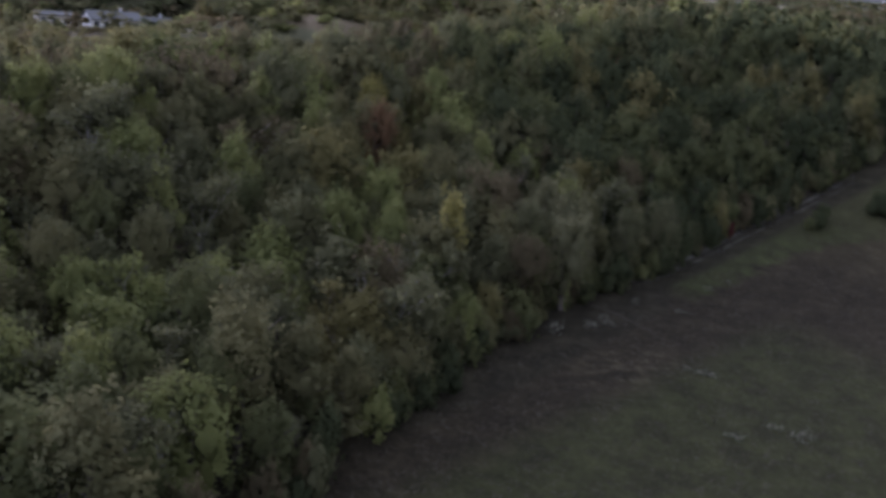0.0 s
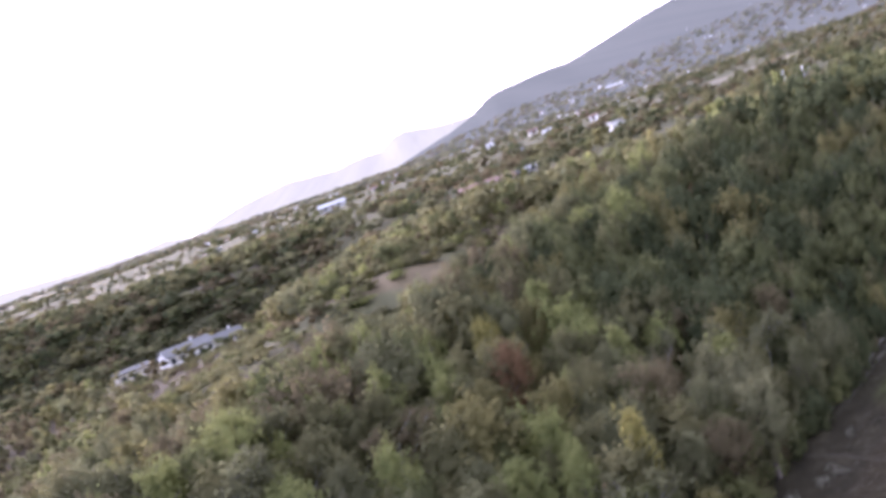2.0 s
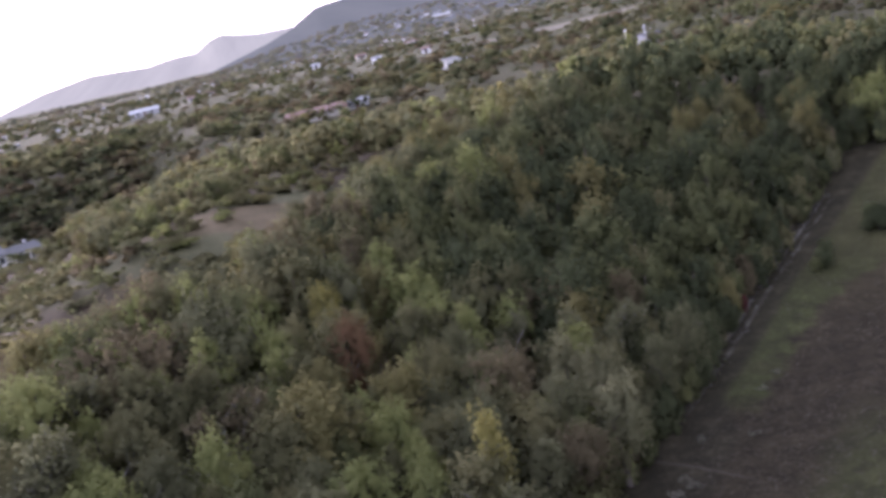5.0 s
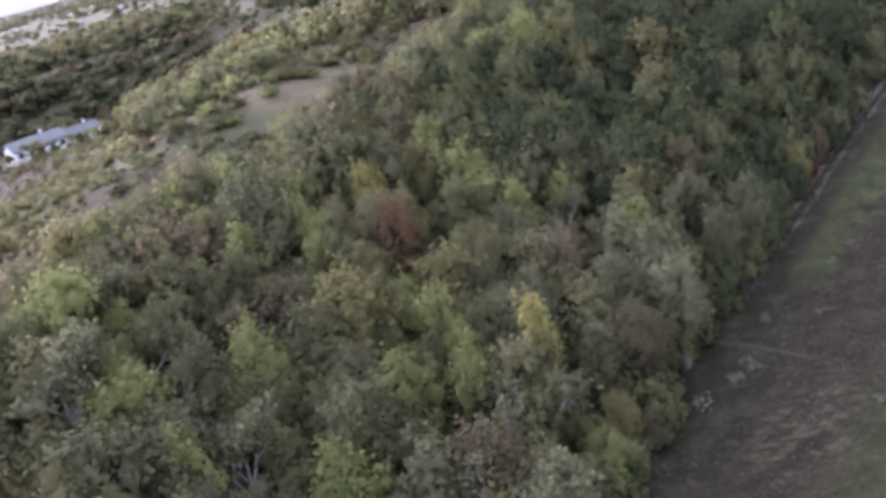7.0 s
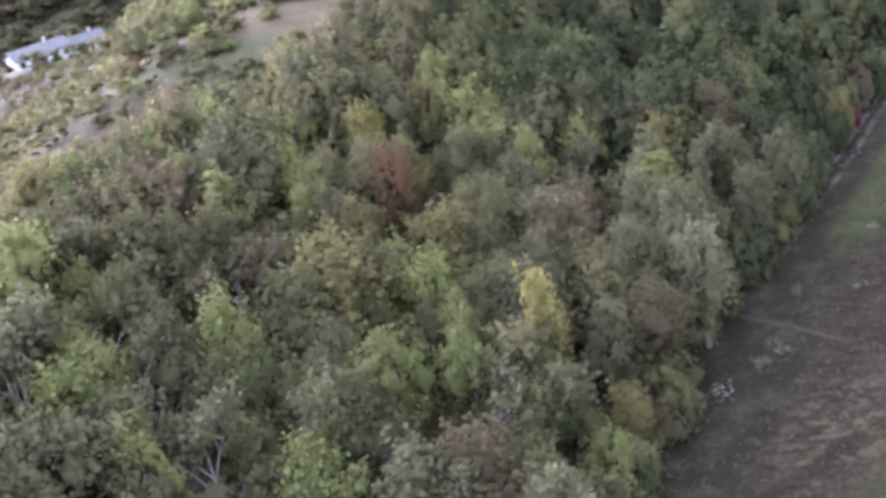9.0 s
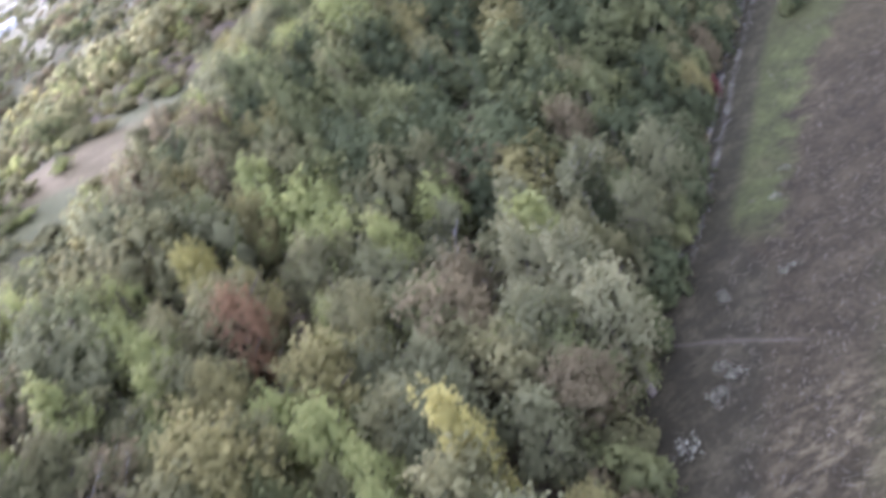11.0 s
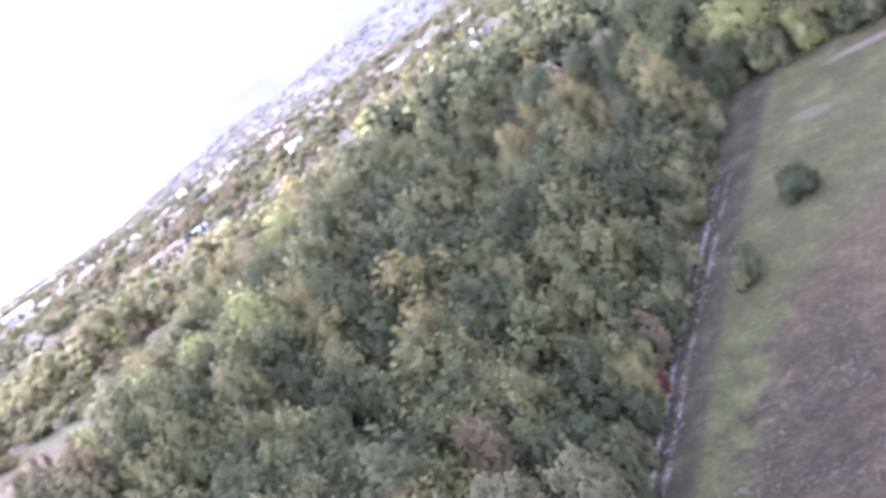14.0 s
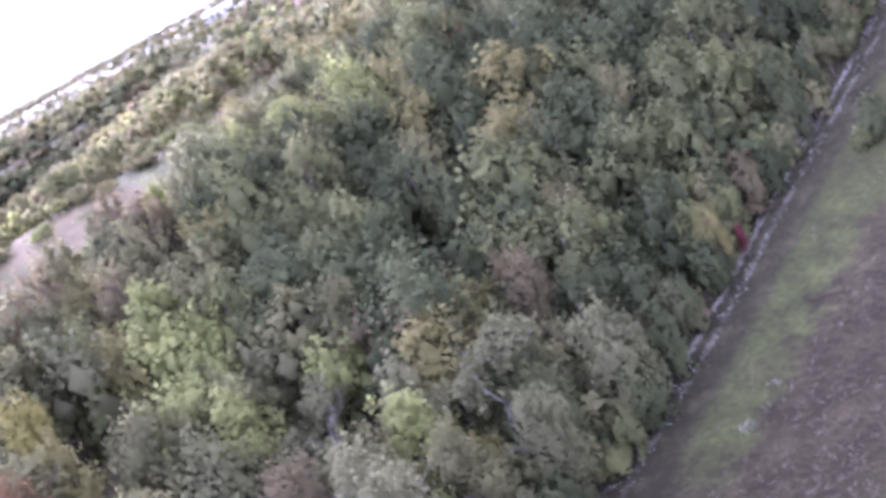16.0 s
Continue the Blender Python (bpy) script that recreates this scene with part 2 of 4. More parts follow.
def ground_material():
    m, nt, out = mat("ground")
    geo = N(nt, "ShaderNodeNewGeometry")
    pos = geo.outputs["Position"]
    su = N(nt, "ShaderNodeVectorMath", {0: pos, 1: (U0[0], U0[1], 0)}, op="SUBTRACT").outputs[0]
    uu = N(nt, "ShaderNodeVectorMath", {0: su, 1: (DU[0], DU[1], 0)}, op="DOT_PRODUCT").outputs["Value"]
    vv = N(nt, "ShaderNodeVectorMath", {0: su, 1: (DV[0], DV[1], 0)}, op="DOT_PRODUCT").outputs["Value"]

    def M(op, a, b=0.0):
        return N(nt, "ShaderNodeMath", {0: a, 1: b}, op=op).outputs[0]

    def smooth(x, a, b):
        r = N(nt, "ShaderNodeMapRange", {"Value": x, "From Min": a, "From Max": b})
        r.interpolation_type = "SMOOTHSTEP"
        return r.outputs[0]

    def mixc(f, a, b):
        x = N(nt, "ShaderNodeMixRGB", {0: f})
        for slot, val in ((1, a), (2, b)):
            if hasattr(val, "node"):
                nt.links.new(val, x.inputs[slot])
            else:
                x.inputs[slot].default_value = (*val, 1)
        return x.outputs[0]

    big = noise_node(nt, 0.045, 3.0, 0.6, pos)
    mid_ = noise_node(nt, 0.35, 5.0, 0.65, pos)
    fine = noise_node(nt, 2.2, 6.0, 0.7, pos)
    # streaks of lain dry grass, drawn out along the field
    st = N(nt, "ShaderNodeMapping", {"Vector": su, "Rotation": (0, 0, -0.9), "Scale": (0.8, 1.5, 1)}).outputs[0]
    streak = noise_node(nt, 0.55, 6.0, 0.7, st)
    # a worn patch of pale lain grass
    pu, pv = M("DIVIDE", M("ADD", uu, 17.0), 10.0), M("DIVIDE", M("ADD", vv, 8.6), 4.6)
    worn = smooth(M("ADD", M("SQRT", M("ADD", M("MULTIPLY", pu, pu), M("MULTIPLY", pv, pv))), M("MULTIPLY", M("SUBTRACT", mid_, 0.5), 1.2)), 1.15, 0.35)
    dry = ramp_node(nt, M("ADD", M("MULTIPLY", M("MULTIPLY", worn, smooth(streak, 0.44, 0.62)), 0.20), M("ADD", M("ADD", M("MULTIPLY", streak, 0.17), M("MULTIPLY", mid_, 0.42)), M("MULTIPLY", fine, 0.52))),
                    ((0.41, (0.0131, 0.0101, 0.0052)), (0.53, (0.0224, 0.0173, 0.0089)), (0.63, (0.0388, 0.0312, 0.0171)), (0.78, (0.0794, 0.0664, 0.0376))))
    green = ramp_node(nt, M("ADD", M("MULTIPLY", mid_, 0.6), M("MULTIPLY", fine, 0.5)),
                      ((0.35, (0.0228, 0.0267, 0.0081)), (0.58, (0.0393, 0.0442, 0.0142)), (0.74, (0.0675, 0.0693, 0.0246))))
    # the verge: green from the track outwards, wider up the field
    wob = M("MULTIPLY", M("SUBTRACT", mid_, 0.5), 6.0)
    edge = N(nt, "ShaderNodeMapRange", {"Value": uu, "From Min": 28.0, "From Max": 56.0, "To Min": 0.0, "To Max": 1.0}).outputs[0]
    edge = M("POWER", edge, 1.8)
    width = M("ADD", M("MULTIPLY", edge, -14.0), -2.7)
    vw = M("ADD", vv, wob)
    g1 = smooth(M("SUBTRACT", vw, width), -0.9, 0.5)
    g2 = smooth(uu, 6.0, 13.0)
    gfac = M("MULTIPLY", g1, g2)
    # and a second green piece low in the field
    g3 = M("MULTIPLY", smooth(vw, -9.0, -14.0), smooth(uu, 18.0, 2.0))
    gfac = M("MAXIMUM", gfac, M("MULTIPLY", g3, 0.8))
    gfac = M("MULTIPLY", gfac, smooth(big, 0.24, 0.40))
    gfac = M("MULTIPLY", gfac, M("ADD", 0.55, M("MULTIPLY", smooth(M("ADD", M("MULTIPLY", mid_, 0.6), M("MULTIPLY", fine, 0.4)), 0.40, 0.54), 0.45)))
    # thinner green up the field, broken by lain grass
    thin_up = M("MULTIPLY", smooth(uu, 36.0, 54.0), smooth(M("ADD", M("MULTIPLY", big, 0.5), M("MULTIPLY", mid_, 0.5)), 0.42, 0.56))
    gfac = M("MULTIPLY", gfac, M("SUBTRACT", 1.0, M("MULTIPLY", thin_up, 0.4)))
    # yellower lain grass in the upper field
    tan = ramp_node(nt, M("ADD", M("MULTIPLY", mid_, 0.5), M("MULTIPLY", fine, 0.5)), ((0.36, (0.0288, 0.0241, 0.0110)), (0.52, (0.0522, 0.0431, 0.0206)), (0.68, (0.0936, 0.0776, 0.0399))))
    dry = mixc(M("MULTIPLY", smooth(uu, 26.0, 52.0), 0.8), dry, tan)
    field = mixc(gfac, dry, green)
    # trodden track
    tv = N(nt, "ShaderNodeFloatCurve")
    cm = tv.mapping
    crv = cm.curves[0]
    pts = [(-30, 0.0), (0, 2.6), (12, 2.9), (36, 2.4), (45, 1.6), (60, -0.4), (84, -3.0), (100, -6.0)]
    while len(crv.points) < len(pts):
        crv.points.new(0.5, 0.5)
    for p_, (pu, pv) in zip(crv.points, pts):
        p_.location = ((pu + 30) / 130, (pv + 10) / 20)
        p_.handle_type = "VECTOR"
    cm.update()
    un = N(nt, "ShaderNodeMapRange", {"Value": uu, "From Min": -30.0, "From Max": 100.0}).outputs[0]
    nt.links.new(un, tv.inputs["Value"])
    tmid = M("SUBTRACT", M("MULTIPLY", tv.outputs[0], 20.0), 10.0)
    # bare dark soil from the foot of the wood to the near side of the track, wider low in the field
    band = M("SUBTRACT", M("SUBTRACT", tmid, 1.9), M("MULTIPLY", smooth(uu, 12.0, 2.0), 3.7))
    off = M("SUBTRACT", M("ADD", vv, M("MULTIPLY", M("SUBTRACT", mid_, 0.5), 2.4)), band)
    trk = M("MULTIPLY", smooth(off, -0.6, 0.8), 0.9)
    earth = ramp_node(nt, M("ADD", M("MULTIPLY", mid_, 0.6), M("MULTIPLY", fine, 0.4)), ((0.36, (0.0131, 0.0110, 0.0056)), (0.5, (0.0211, 0.0180, 0.0095)), (0.64, (0.0490, 0.0424, 0.0245))))
    field = mixc(trk, field, earth)
    side = M("SUBTRACT", vv, tmid)
    r1 = smooth(M("ABSOLUTE", M("SUBTRACT", side, 2.15)), 0.42, 0.10)
    r2 = M("MULTIPLY", smooth(M("ABSOLUTE", M("SUBTRACT", side, 0.85)), 0.42, 0.10), 0.45)
    pale = M("MULTIPLY", M("MAXIMUM", r1, r2), smooth(M("ADD", M("MULTIPLY", mid_, 0.5), M("MULTIPLY", fine, 0.6)), 0.48, 0.64))
    pale = M("MULTIPLY", pale, M("MULTIPLY", smooth(uu, 4.0, 14.0), smooth(uu, 66.0, 58.0)))
    field = mixc(pale, field, (0.148, 0.138, 0.122))
    # a narrow path trodden across the bare soil
    across = M("ADD", M("SUBTRACT", uu, M("MULTIPLY", M("SUBTRACT", vv, 3.8), 0.2)), M("ADD", M("MULTIPLY", M("SUBTRACT", mid_, 0.5), 1.2), 3.5))
    path = M("MULTIPLY", smooth(M("ABSOLUTE", across), 0.34, 0.08), M("MULTIPLY", smooth(vv, -7.0, -4.5), smooth(vv, 4.4, 3.4)))
    field = mixc(M("MULTIPLY", path, 0.5), field, (0.075, 0.064, 0.050))
    # a foot-worn strip along the far wood, and a bleached patch before it
    away = M("ADD", M("SUBTRACT", uu, 77.2), M("MULTIPLY", vv, 0.19))
    strip = M("MULTIPLY", smooth(M("ABSOLUTE", M("ADD", away, M("MULTIPLY", M("SUBTRACT", mid_, 0.5), 2.0))), 1.1, 0.3), M("MULTIPLY", smooth(vv, -9.0, -13.0), smooth(vv, -34.0, -24.0)))
    field = mixc(M("MULTIPLY", strip, 0.55), field, (0.125, 0.100, 0.080))
    b1, b2 = M("DIVIDE", M("SUBTRACT", uu, 69.7), 1.3), M("DIVIDE", M("ADD", vv, 8.6), 2.6)
    bleach = smooth(M("ADD", M("SQRT", M("ADD", M("MULTIPLY", b1, b1), M("MULTIPLY", b2, b2))), M("MULTIPLY", M("SUBTRACT", mid_, 0.5), 1.4)), 1.1, 0.5)
    field = mixc(M("MULTIPLY", bleach, 0.3), field, (0.125, 0.108, 0.076))
    # woodland floor and far farmland
    litter = ramp_node(nt, fine, ((0.3, (0.040, 0.032, 0.022)), (0.7, (0.10, 0.078, 0.050))))
    inwood = smooth(M("SUBTRACT", vv, tmid), 2.8, 4.2)
    col = mixc(inwood, field, litter)
    ln = N(nt, "ShaderNodeVectorMath", {0: N(nt, "ShaderNodeVectorMath", {0: pos, 1: (0, 30, 0)}, op="SUBTRACT").outputs[0]}, op="LENGTH").outputs["Value"]
    vor = N(nt, "ShaderNodeTexVoronoi", {"Vector": N(nt, "ShaderNodeMapping", {"Vector": pos, "Rotation": (0, 0, 0.5), "Scale": (0.010, 0.026, 0)}).outputs[0], "Scale": 1.0})
    vs = N(nt, "ShaderNodeSeparateColor", {0: vor.outputs["Color"]}).outputs[0]
    farm = ramp_node(nt, vs, ((0.0, (0.060, 0.063, 0.030)), (0.45, (0.068, 0.067, 0.034)), (0.70, (0.078, 0.070, 0.040)), (0.85, (0.062, 0.066, 0.032)), (1.0, (0.088, 0.078, 0.047))))
    farm = mixc(smooth(M("ADD", M("MULTIPLY", mid_, 0.6), M("MULTIPLY", fine, 0.4)), 0.42, 0.6), farm, (0.072, 0.070, 0.037))
    col = mixc(smooth(ln, 250.0, 300.0), col, farm)
    # bare, browsed clearing on the brow
    br = N(nt, "ShaderNodeVectorMath", {0: N(nt, "ShaderNodeMapping", {"Vector": N(nt, "ShaderNodeVectorMath", {0: pos, 1: (CLEAR[0], CLEAR[1], 0)}, op="SUBTRACT").outputs[0], "Rotation": (0, 0, -CLEAR[4]), "Scale": (1 / CLEAR[2], 1 / CLEAR[3], 0)}).outputs[0]}, op="LENGTH").outputs["Value"]
    bare = ramp_node(nt, M("ADD", M("MULTIPLY", mid_, 0.5), M("MULTIPLY", fine, 0.5)), ((0.35, (0.076, 0.064, 0.034)), (0.48, (0.104, 0.083, 0.047)), (0.58, (0.134, 0.105, 0.062)), (0.70, (0.100, 0.089, 0.045))))
    heath = ramp_node(nt, M("ADD", M("MULTIPLY", mid_, 0.5), M("MULTIPLY", fine, 0.5)), ((0.36, (0.058, 0.059, 0.029)), (0.5, (0.080, 0.079, 0.040)), (0.64, (0.108, 0.101, 0.055))))
    col = mixc(M("MULTIPLY", smooth(br, 3.4, 2.0), smooth(vv, 44.0, 52.0)), col, heath)
    col = mixc(smooth(M("ADD", br, M("MULTIPLY", M("SUBTRACT", mid_, 0.5), 1.1)), 1.2, 0.75), col, bare)
    bump = N(nt, "ShaderNodeBump", {"Strength": 0.6, "Distance": 0.25, "Height": M("ADD", fine, M("MULTIPLY", streak, 0.8))})
    p = N(nt, "ShaderNodeBsdfPrincipled", {"Base Color": col, "Roughness": 0.95, "Specular IOR Level": 0.2, "Normal": bump.outputs[0]})
    nt.links.new(p.outputs[0], out.inputs[0])
    return m


CLEAR = (-11.5, 182.0, 19.0, 6.6, 1.05)  # bare clearing: middle x, y, half length, half width, turn
gv, gf = ground_sheet()
ground = tagged(mesh_object("ground", gv, gf, ground_material(), smooth=True),
                "rough field of dry and green grass, track and woodland floor", "ground", kind="structure")


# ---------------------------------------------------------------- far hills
def hill_material(name, a, b, haze_glow, haze_col):
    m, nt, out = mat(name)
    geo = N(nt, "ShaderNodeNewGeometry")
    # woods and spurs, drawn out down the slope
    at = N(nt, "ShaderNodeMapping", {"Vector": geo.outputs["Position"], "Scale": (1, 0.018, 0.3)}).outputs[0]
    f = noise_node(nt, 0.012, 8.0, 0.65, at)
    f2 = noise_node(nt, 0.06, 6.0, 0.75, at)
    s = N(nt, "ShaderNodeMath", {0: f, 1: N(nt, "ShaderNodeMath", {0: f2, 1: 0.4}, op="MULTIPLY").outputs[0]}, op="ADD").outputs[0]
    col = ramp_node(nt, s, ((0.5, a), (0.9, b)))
    # distance haze is imitated by an even pale emission over the slope
    p = N(nt, "ShaderNodeBsdfPrincipled", {"Base Color": col, "Roughness": 1.0, "Specular IOR Level": 0.0, "Emission Color": (*haze_col, 1), "Emission Strength": haze_glow})
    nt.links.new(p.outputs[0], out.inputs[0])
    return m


EYE_Z = 50.0


def ridge_z(profile, dist, az):
    a, e = zip(*profile)
    return EYE_Z + dist * np.tan(np.radians(np.interp(az, a, e)))


def hill_z(az, r, profile, foot, crest, back, base=36.0):
    top = ridge_z(profile, crest, az)
    k = np.where(r < crest, np.clip((r - foot) / (crest - foot), 0, 1) ** 1.25, 1 - 0.7 * sstep(crest, back, r))
    z = base + (top - base) * k
    return np.maximum(z, base - 4)


MAIN = ((-2, -0.44), (2.0, 0.86), (3.5, 1.66), (4.8, 1.78), (6.3, 1.9), (7.4, 1.89), (9.5, 2.36), (11.5, 2.84), (14.3, 3.26), (17, 3.44), (19.3, 3.56), (22, 3.66), (23.5, 3.74), (25.5, 3.28), (29.3, 3.3), (33, 2.96), (45, 1.86), (60, 1.06))
INNER = ((-4, -0.6), (-2, -0.2), (0.7, 0.48), (3.4, 0.72), (5, 1.02), (7.5, 1.24), (10.2, 1.28), (13, 1.15), (16, 0.75), (20, 0.1), (24, -0.6))
FAR = ((-60, 0.6), (-40, 0.8), (-30, 0.5), (-22, 0.4), (-17, 0.1), (-14.6, 0.03), (-13.2, 0.19), (-12, -0.08), (-9.4, 0.55), (-7.1, 0.88), (-4.6, 0.70), (-3.4, 0.84), (-2.3, 0.84), (-1.6, 1.26), (-1.05, 1.40), (-0.3, 1.25), (0.7, 1.08), (2.2, 1.04), (4, 0.8), (10, 0.3))


def hill(name, label, profile, foot, crest, back, material):
    a0, a1 = profile[0][0], profile[-1][0]
    azs = np.arange(a0, a1, 0.2)
    rs = np.linspace(foot, back, 60)
    A, R = np.meshgrid(azs, rs)
    Z = hill_z(A, R, profile, foot, crest, back)
    X, Y = R * np.sin(np.radians(A)), 30 + R * np.cos(np.radians(A))
    nr, na = A.shape
    i = np.arange(nr * na).reshape(nr, na)
    f = np.stack([i[:-1, :-1], i[1:, :-1], i[1:, 1:], i[:-1, 1:]], -1).reshape(-1, 4)
    f = f[:, ::-1]
    return tagged(mesh_object(name, np.stack([X, Y, Z], -1).reshape(-1, 3), f.tolist(), material, smooth=True), label, "hill", kind="structure")


# haze goes into the emission: strongest and warmest on the farthest hills
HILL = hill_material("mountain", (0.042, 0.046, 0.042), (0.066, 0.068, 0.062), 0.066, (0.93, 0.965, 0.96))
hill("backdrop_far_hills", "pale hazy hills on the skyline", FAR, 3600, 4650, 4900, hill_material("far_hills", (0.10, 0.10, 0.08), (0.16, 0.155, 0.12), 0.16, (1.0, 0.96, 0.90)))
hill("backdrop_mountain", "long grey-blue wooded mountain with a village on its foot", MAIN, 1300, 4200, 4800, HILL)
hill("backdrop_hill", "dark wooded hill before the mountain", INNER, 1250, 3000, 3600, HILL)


def land_z(x, y):
    """Height of whatever lies on top at x, y: plain or hill slope."""
    r, az = math.hypot(x, y - 30), math.degrees(math.atan2(x, y - 30))
    z = float(height(x, y))
    for prof, foot, crest, back in ((MAIN, 1300, 4200, 4800), (INNER, 1250, 3000, 3600)):
        if foot < r < back and prof[0][0] < az < prof[-1][0]:
            z = max(z, float(hill_z(np.float64(az), np.float64(r), prof, foot, crest, back)))
    return z


def place(az, el, eye=(-8.0, 12.0, 49.8)):
    """Where the line of sight in that direction first meets the land."""
    a, e = math.radians(az), math.radians(el)
    d = 120.0
    while d < 4400:
        x, y, z = eye[0] + d * math.sin(a), eye[1] + d * math.cos(a), eye[2] + d * math.tan(e)
        if z <= land_z(x, y):
            break
        d += max(1.0, d * 0.004)
    return x, y, land_z(x, y), d


# ---------------------------------------------------------------- trees
def unit(a):
    return a / np.linalg.norm(a, axis=1, keepdims=True)


def leaf_cards(rng, pos, nrm, size):
    """Bent-off triangles, one a leaf or sprig."""
    n = len(pos)
    nrm = unit(nrm)
    t = rng.normal(size=(n, 3))
    t = unit(t - nrm * np.sum(t * nrm, axis=1, keepdims=True))
    b = np.cross(nrm, t)
    s = (size * rng.uniform(0.6, 1.3, n))[:, None]
    w = s * rng.uniform(0.55, 0.9, (n, 1))
    return np.stack([pos - t * s - nrm * s * 0.25, pos + t * s - b * w, pos + t * s * 0.6 + b * w], axis=1)


OCTA = np.array([[(sx, 0, 0), (0, sy, 0), (0, 0, sz)] if sx * sy * sz > 0 else [(0, sy, 0), (sx, 0, 0), (0, 0, sz)] for sx in (1, -1) for sy in (1, -1) for sz in (1, -1)], float)


def ball_faces(split):
    f = OCTA
    for _ in range(split):
        m = [(f[:, i] + f[:, (i + 1) % 3]) / 2 for i in range(3)]
        f = np.concatenate([np.stack(q, 1) for q in ((f[:, 0], m[0], m[2]), (m[0], f[:, 1], m[1]), (m[2], m[1], f[:, 2]), (m[0], m[1], m[2]))])
        f = f / np.linalg.norm(f, axis=2, keepdims=True)
    return f


def crown(rng, count, rad, tall, lobes, ragged, size, split, fill=0.8):
    """Leaves in tufts and the inner mass of twigs and leaves behind them: faces and corner normals, top at the crown's highest."""
    P, n, o, C, R, squash = crown_points(rng, count, rad, tall, lobes, ragged)
    # shoots that rise out of the mass and break its outline
    m = max(2, count // 26)
    high = np.argsort(-P[:, 2] + rng.normal(size=len(P)) * tall * 0.22)[:max(m, len(P) * 2 // 3)]
    k = rng.choice(high, m)
    way = unit(o[k] * 0.55 + np.array([0, 0, 1.0]) + rng.normal(size=(m, 3)) * 0.28)
    far_ = np.tile(np.linspace(0.0, 1.0, 7), m)
    s0 = np.repeat(P[k], 7, axis=0) + np.repeat(way, 7, axis=0) * (far_ * np.repeat(rng.uniform(0.14, 0.44, m), 7) * rad)[:, None]
    s0 = s0 + rng.normal(size=s0.shape) * (0.07 * rad * (1.1 - far_))[:, None]
    so = unit(np.repeat(o[k], 7, axis=0) + rng.normal(size=s0.shape) * 0.14)
    P, n, o = np.concatenate([P, s0]), np.concatenate([n, so + rng.normal(size=s0.shape) * 0.4]), np.concatenate([o, so])
    leaves = leaf_cards(rng, P, n, size)
    ln = np.repeat(o[:, None], 3, axis=1)
    ball = ball_faces(split)
    cores, cn = [], []
    for c, r in zip(C, R):
        bump = 1 + 0.15 * np.sin(ball[..., 0:1] * 5 + c[0]) * np.cos(ball[..., 1:2] * 4 + c[1]) + 0.22 * np.sin(ball[..., 2:] * 9 + c[0] * 5) * np.sin(ball[..., 0:1] * 8 + ball[..., 1:2] * 7 + c[2] * 3)
        cores.append(c + ball * bump * r * fill * squash)
        mass = ball * 0.4 + unit((c + 1e-6)[None])[0] * 0.6 + np.array([0, 0, 0.25])
        cn.append(mass / np.linalg.norm(mass, axis=2, keepdims=True))
    F, NN = np.concatenate([leaves, *cores]), np.concatenate([ln, *cn])
    F[..., 2] -= np.percentile(F[..., 2], 99.7)
    return F, NN


def crown_points(rng, n, rad, tall, lobes, ragged):
    """Leaf places in tufts over an uneven, upward-drawn heap of lobes; the crown's middle is the origin."""
    C, R = [], []
    lean = rng.normal(size=2) * 0.12 * rad
    for k in range(lobes):
        h = -0.8 + 1.7 * (k + rng.uniform(0, 0.9)) / lobes
        ring = math.sqrt(max(0.04, 1 - h * h)) * rng.uniform(0.25, 0.80)
        a = k * 2.4 + rng.uniform(-0.6, 0.6)
        taper = 1.0 - 0.35 * max(0, h)
        C.append((ring * rad * math.cos(a) * taper + lean[0] * h, ring * rad * math.sin(a) * taper + lean[1] * h, h * tall * 0.42 + rng.normal() * 0.04 * tall))
        R.append(rad * rng.uniform(0.26, 0.50) * (1.0 - 0.35 * max(0, h)))
    C, R = np.array(C), np.array(R)
    squash = np.array([1, 1, min(1.7, 0.85 * tall / (2 * rad) + 0.45)])
    per = 7 if n > 300 else 3
    want = n // per
    k = rng.choice(lobes, want * 3, p=R ** 2 * (1.2 + C[:, 2] / tall) / np.sum(R ** 2 * (1.2 + C[:, 2] / tall)))
    d = rng.normal(size=(want * 3, 3))
    d[:, 2] += 0.45
    d = unit(d)
    depth = 1 - 0.25 * rng.uniform(0, 1, want * 3) ** 2 + ragged * 0.30 * rng.normal(size=want * 3)
    P = C[k] + d * (R[k] * depth)[:, None] * squash
    dist = np.min(np.linalg.norm((P[:, None, :] - C[None]) / squash, axis=2) / R[None] + (np.arange(lobes)[None] == k[:, None]) * 9, axis=1)
    keep = np.where(dist > 0.78)[0][:want]
    tuft = rad * (0.085 + 0.05 * rng.random(len(keep)))
    P, d = np.repeat(P[keep], per, axis=0), np.repeat(d[keep], per, axis=0)
    P = P + rng.normal(size=P.shape) * np.repeat(tuft, per)[:, None] * np.array([0.9, 0.9, 1.15])
    out = unit(d * 0.4 + unit(P + 1e-6) * 0.75 + np.array([0, 0, 0.2]) + rng.normal(size=P.shape) * 0.14)
    return P, d * 0.6 + out * 0.6 + rng.normal(size=P.shape) * 0.34, out, C, R, squash


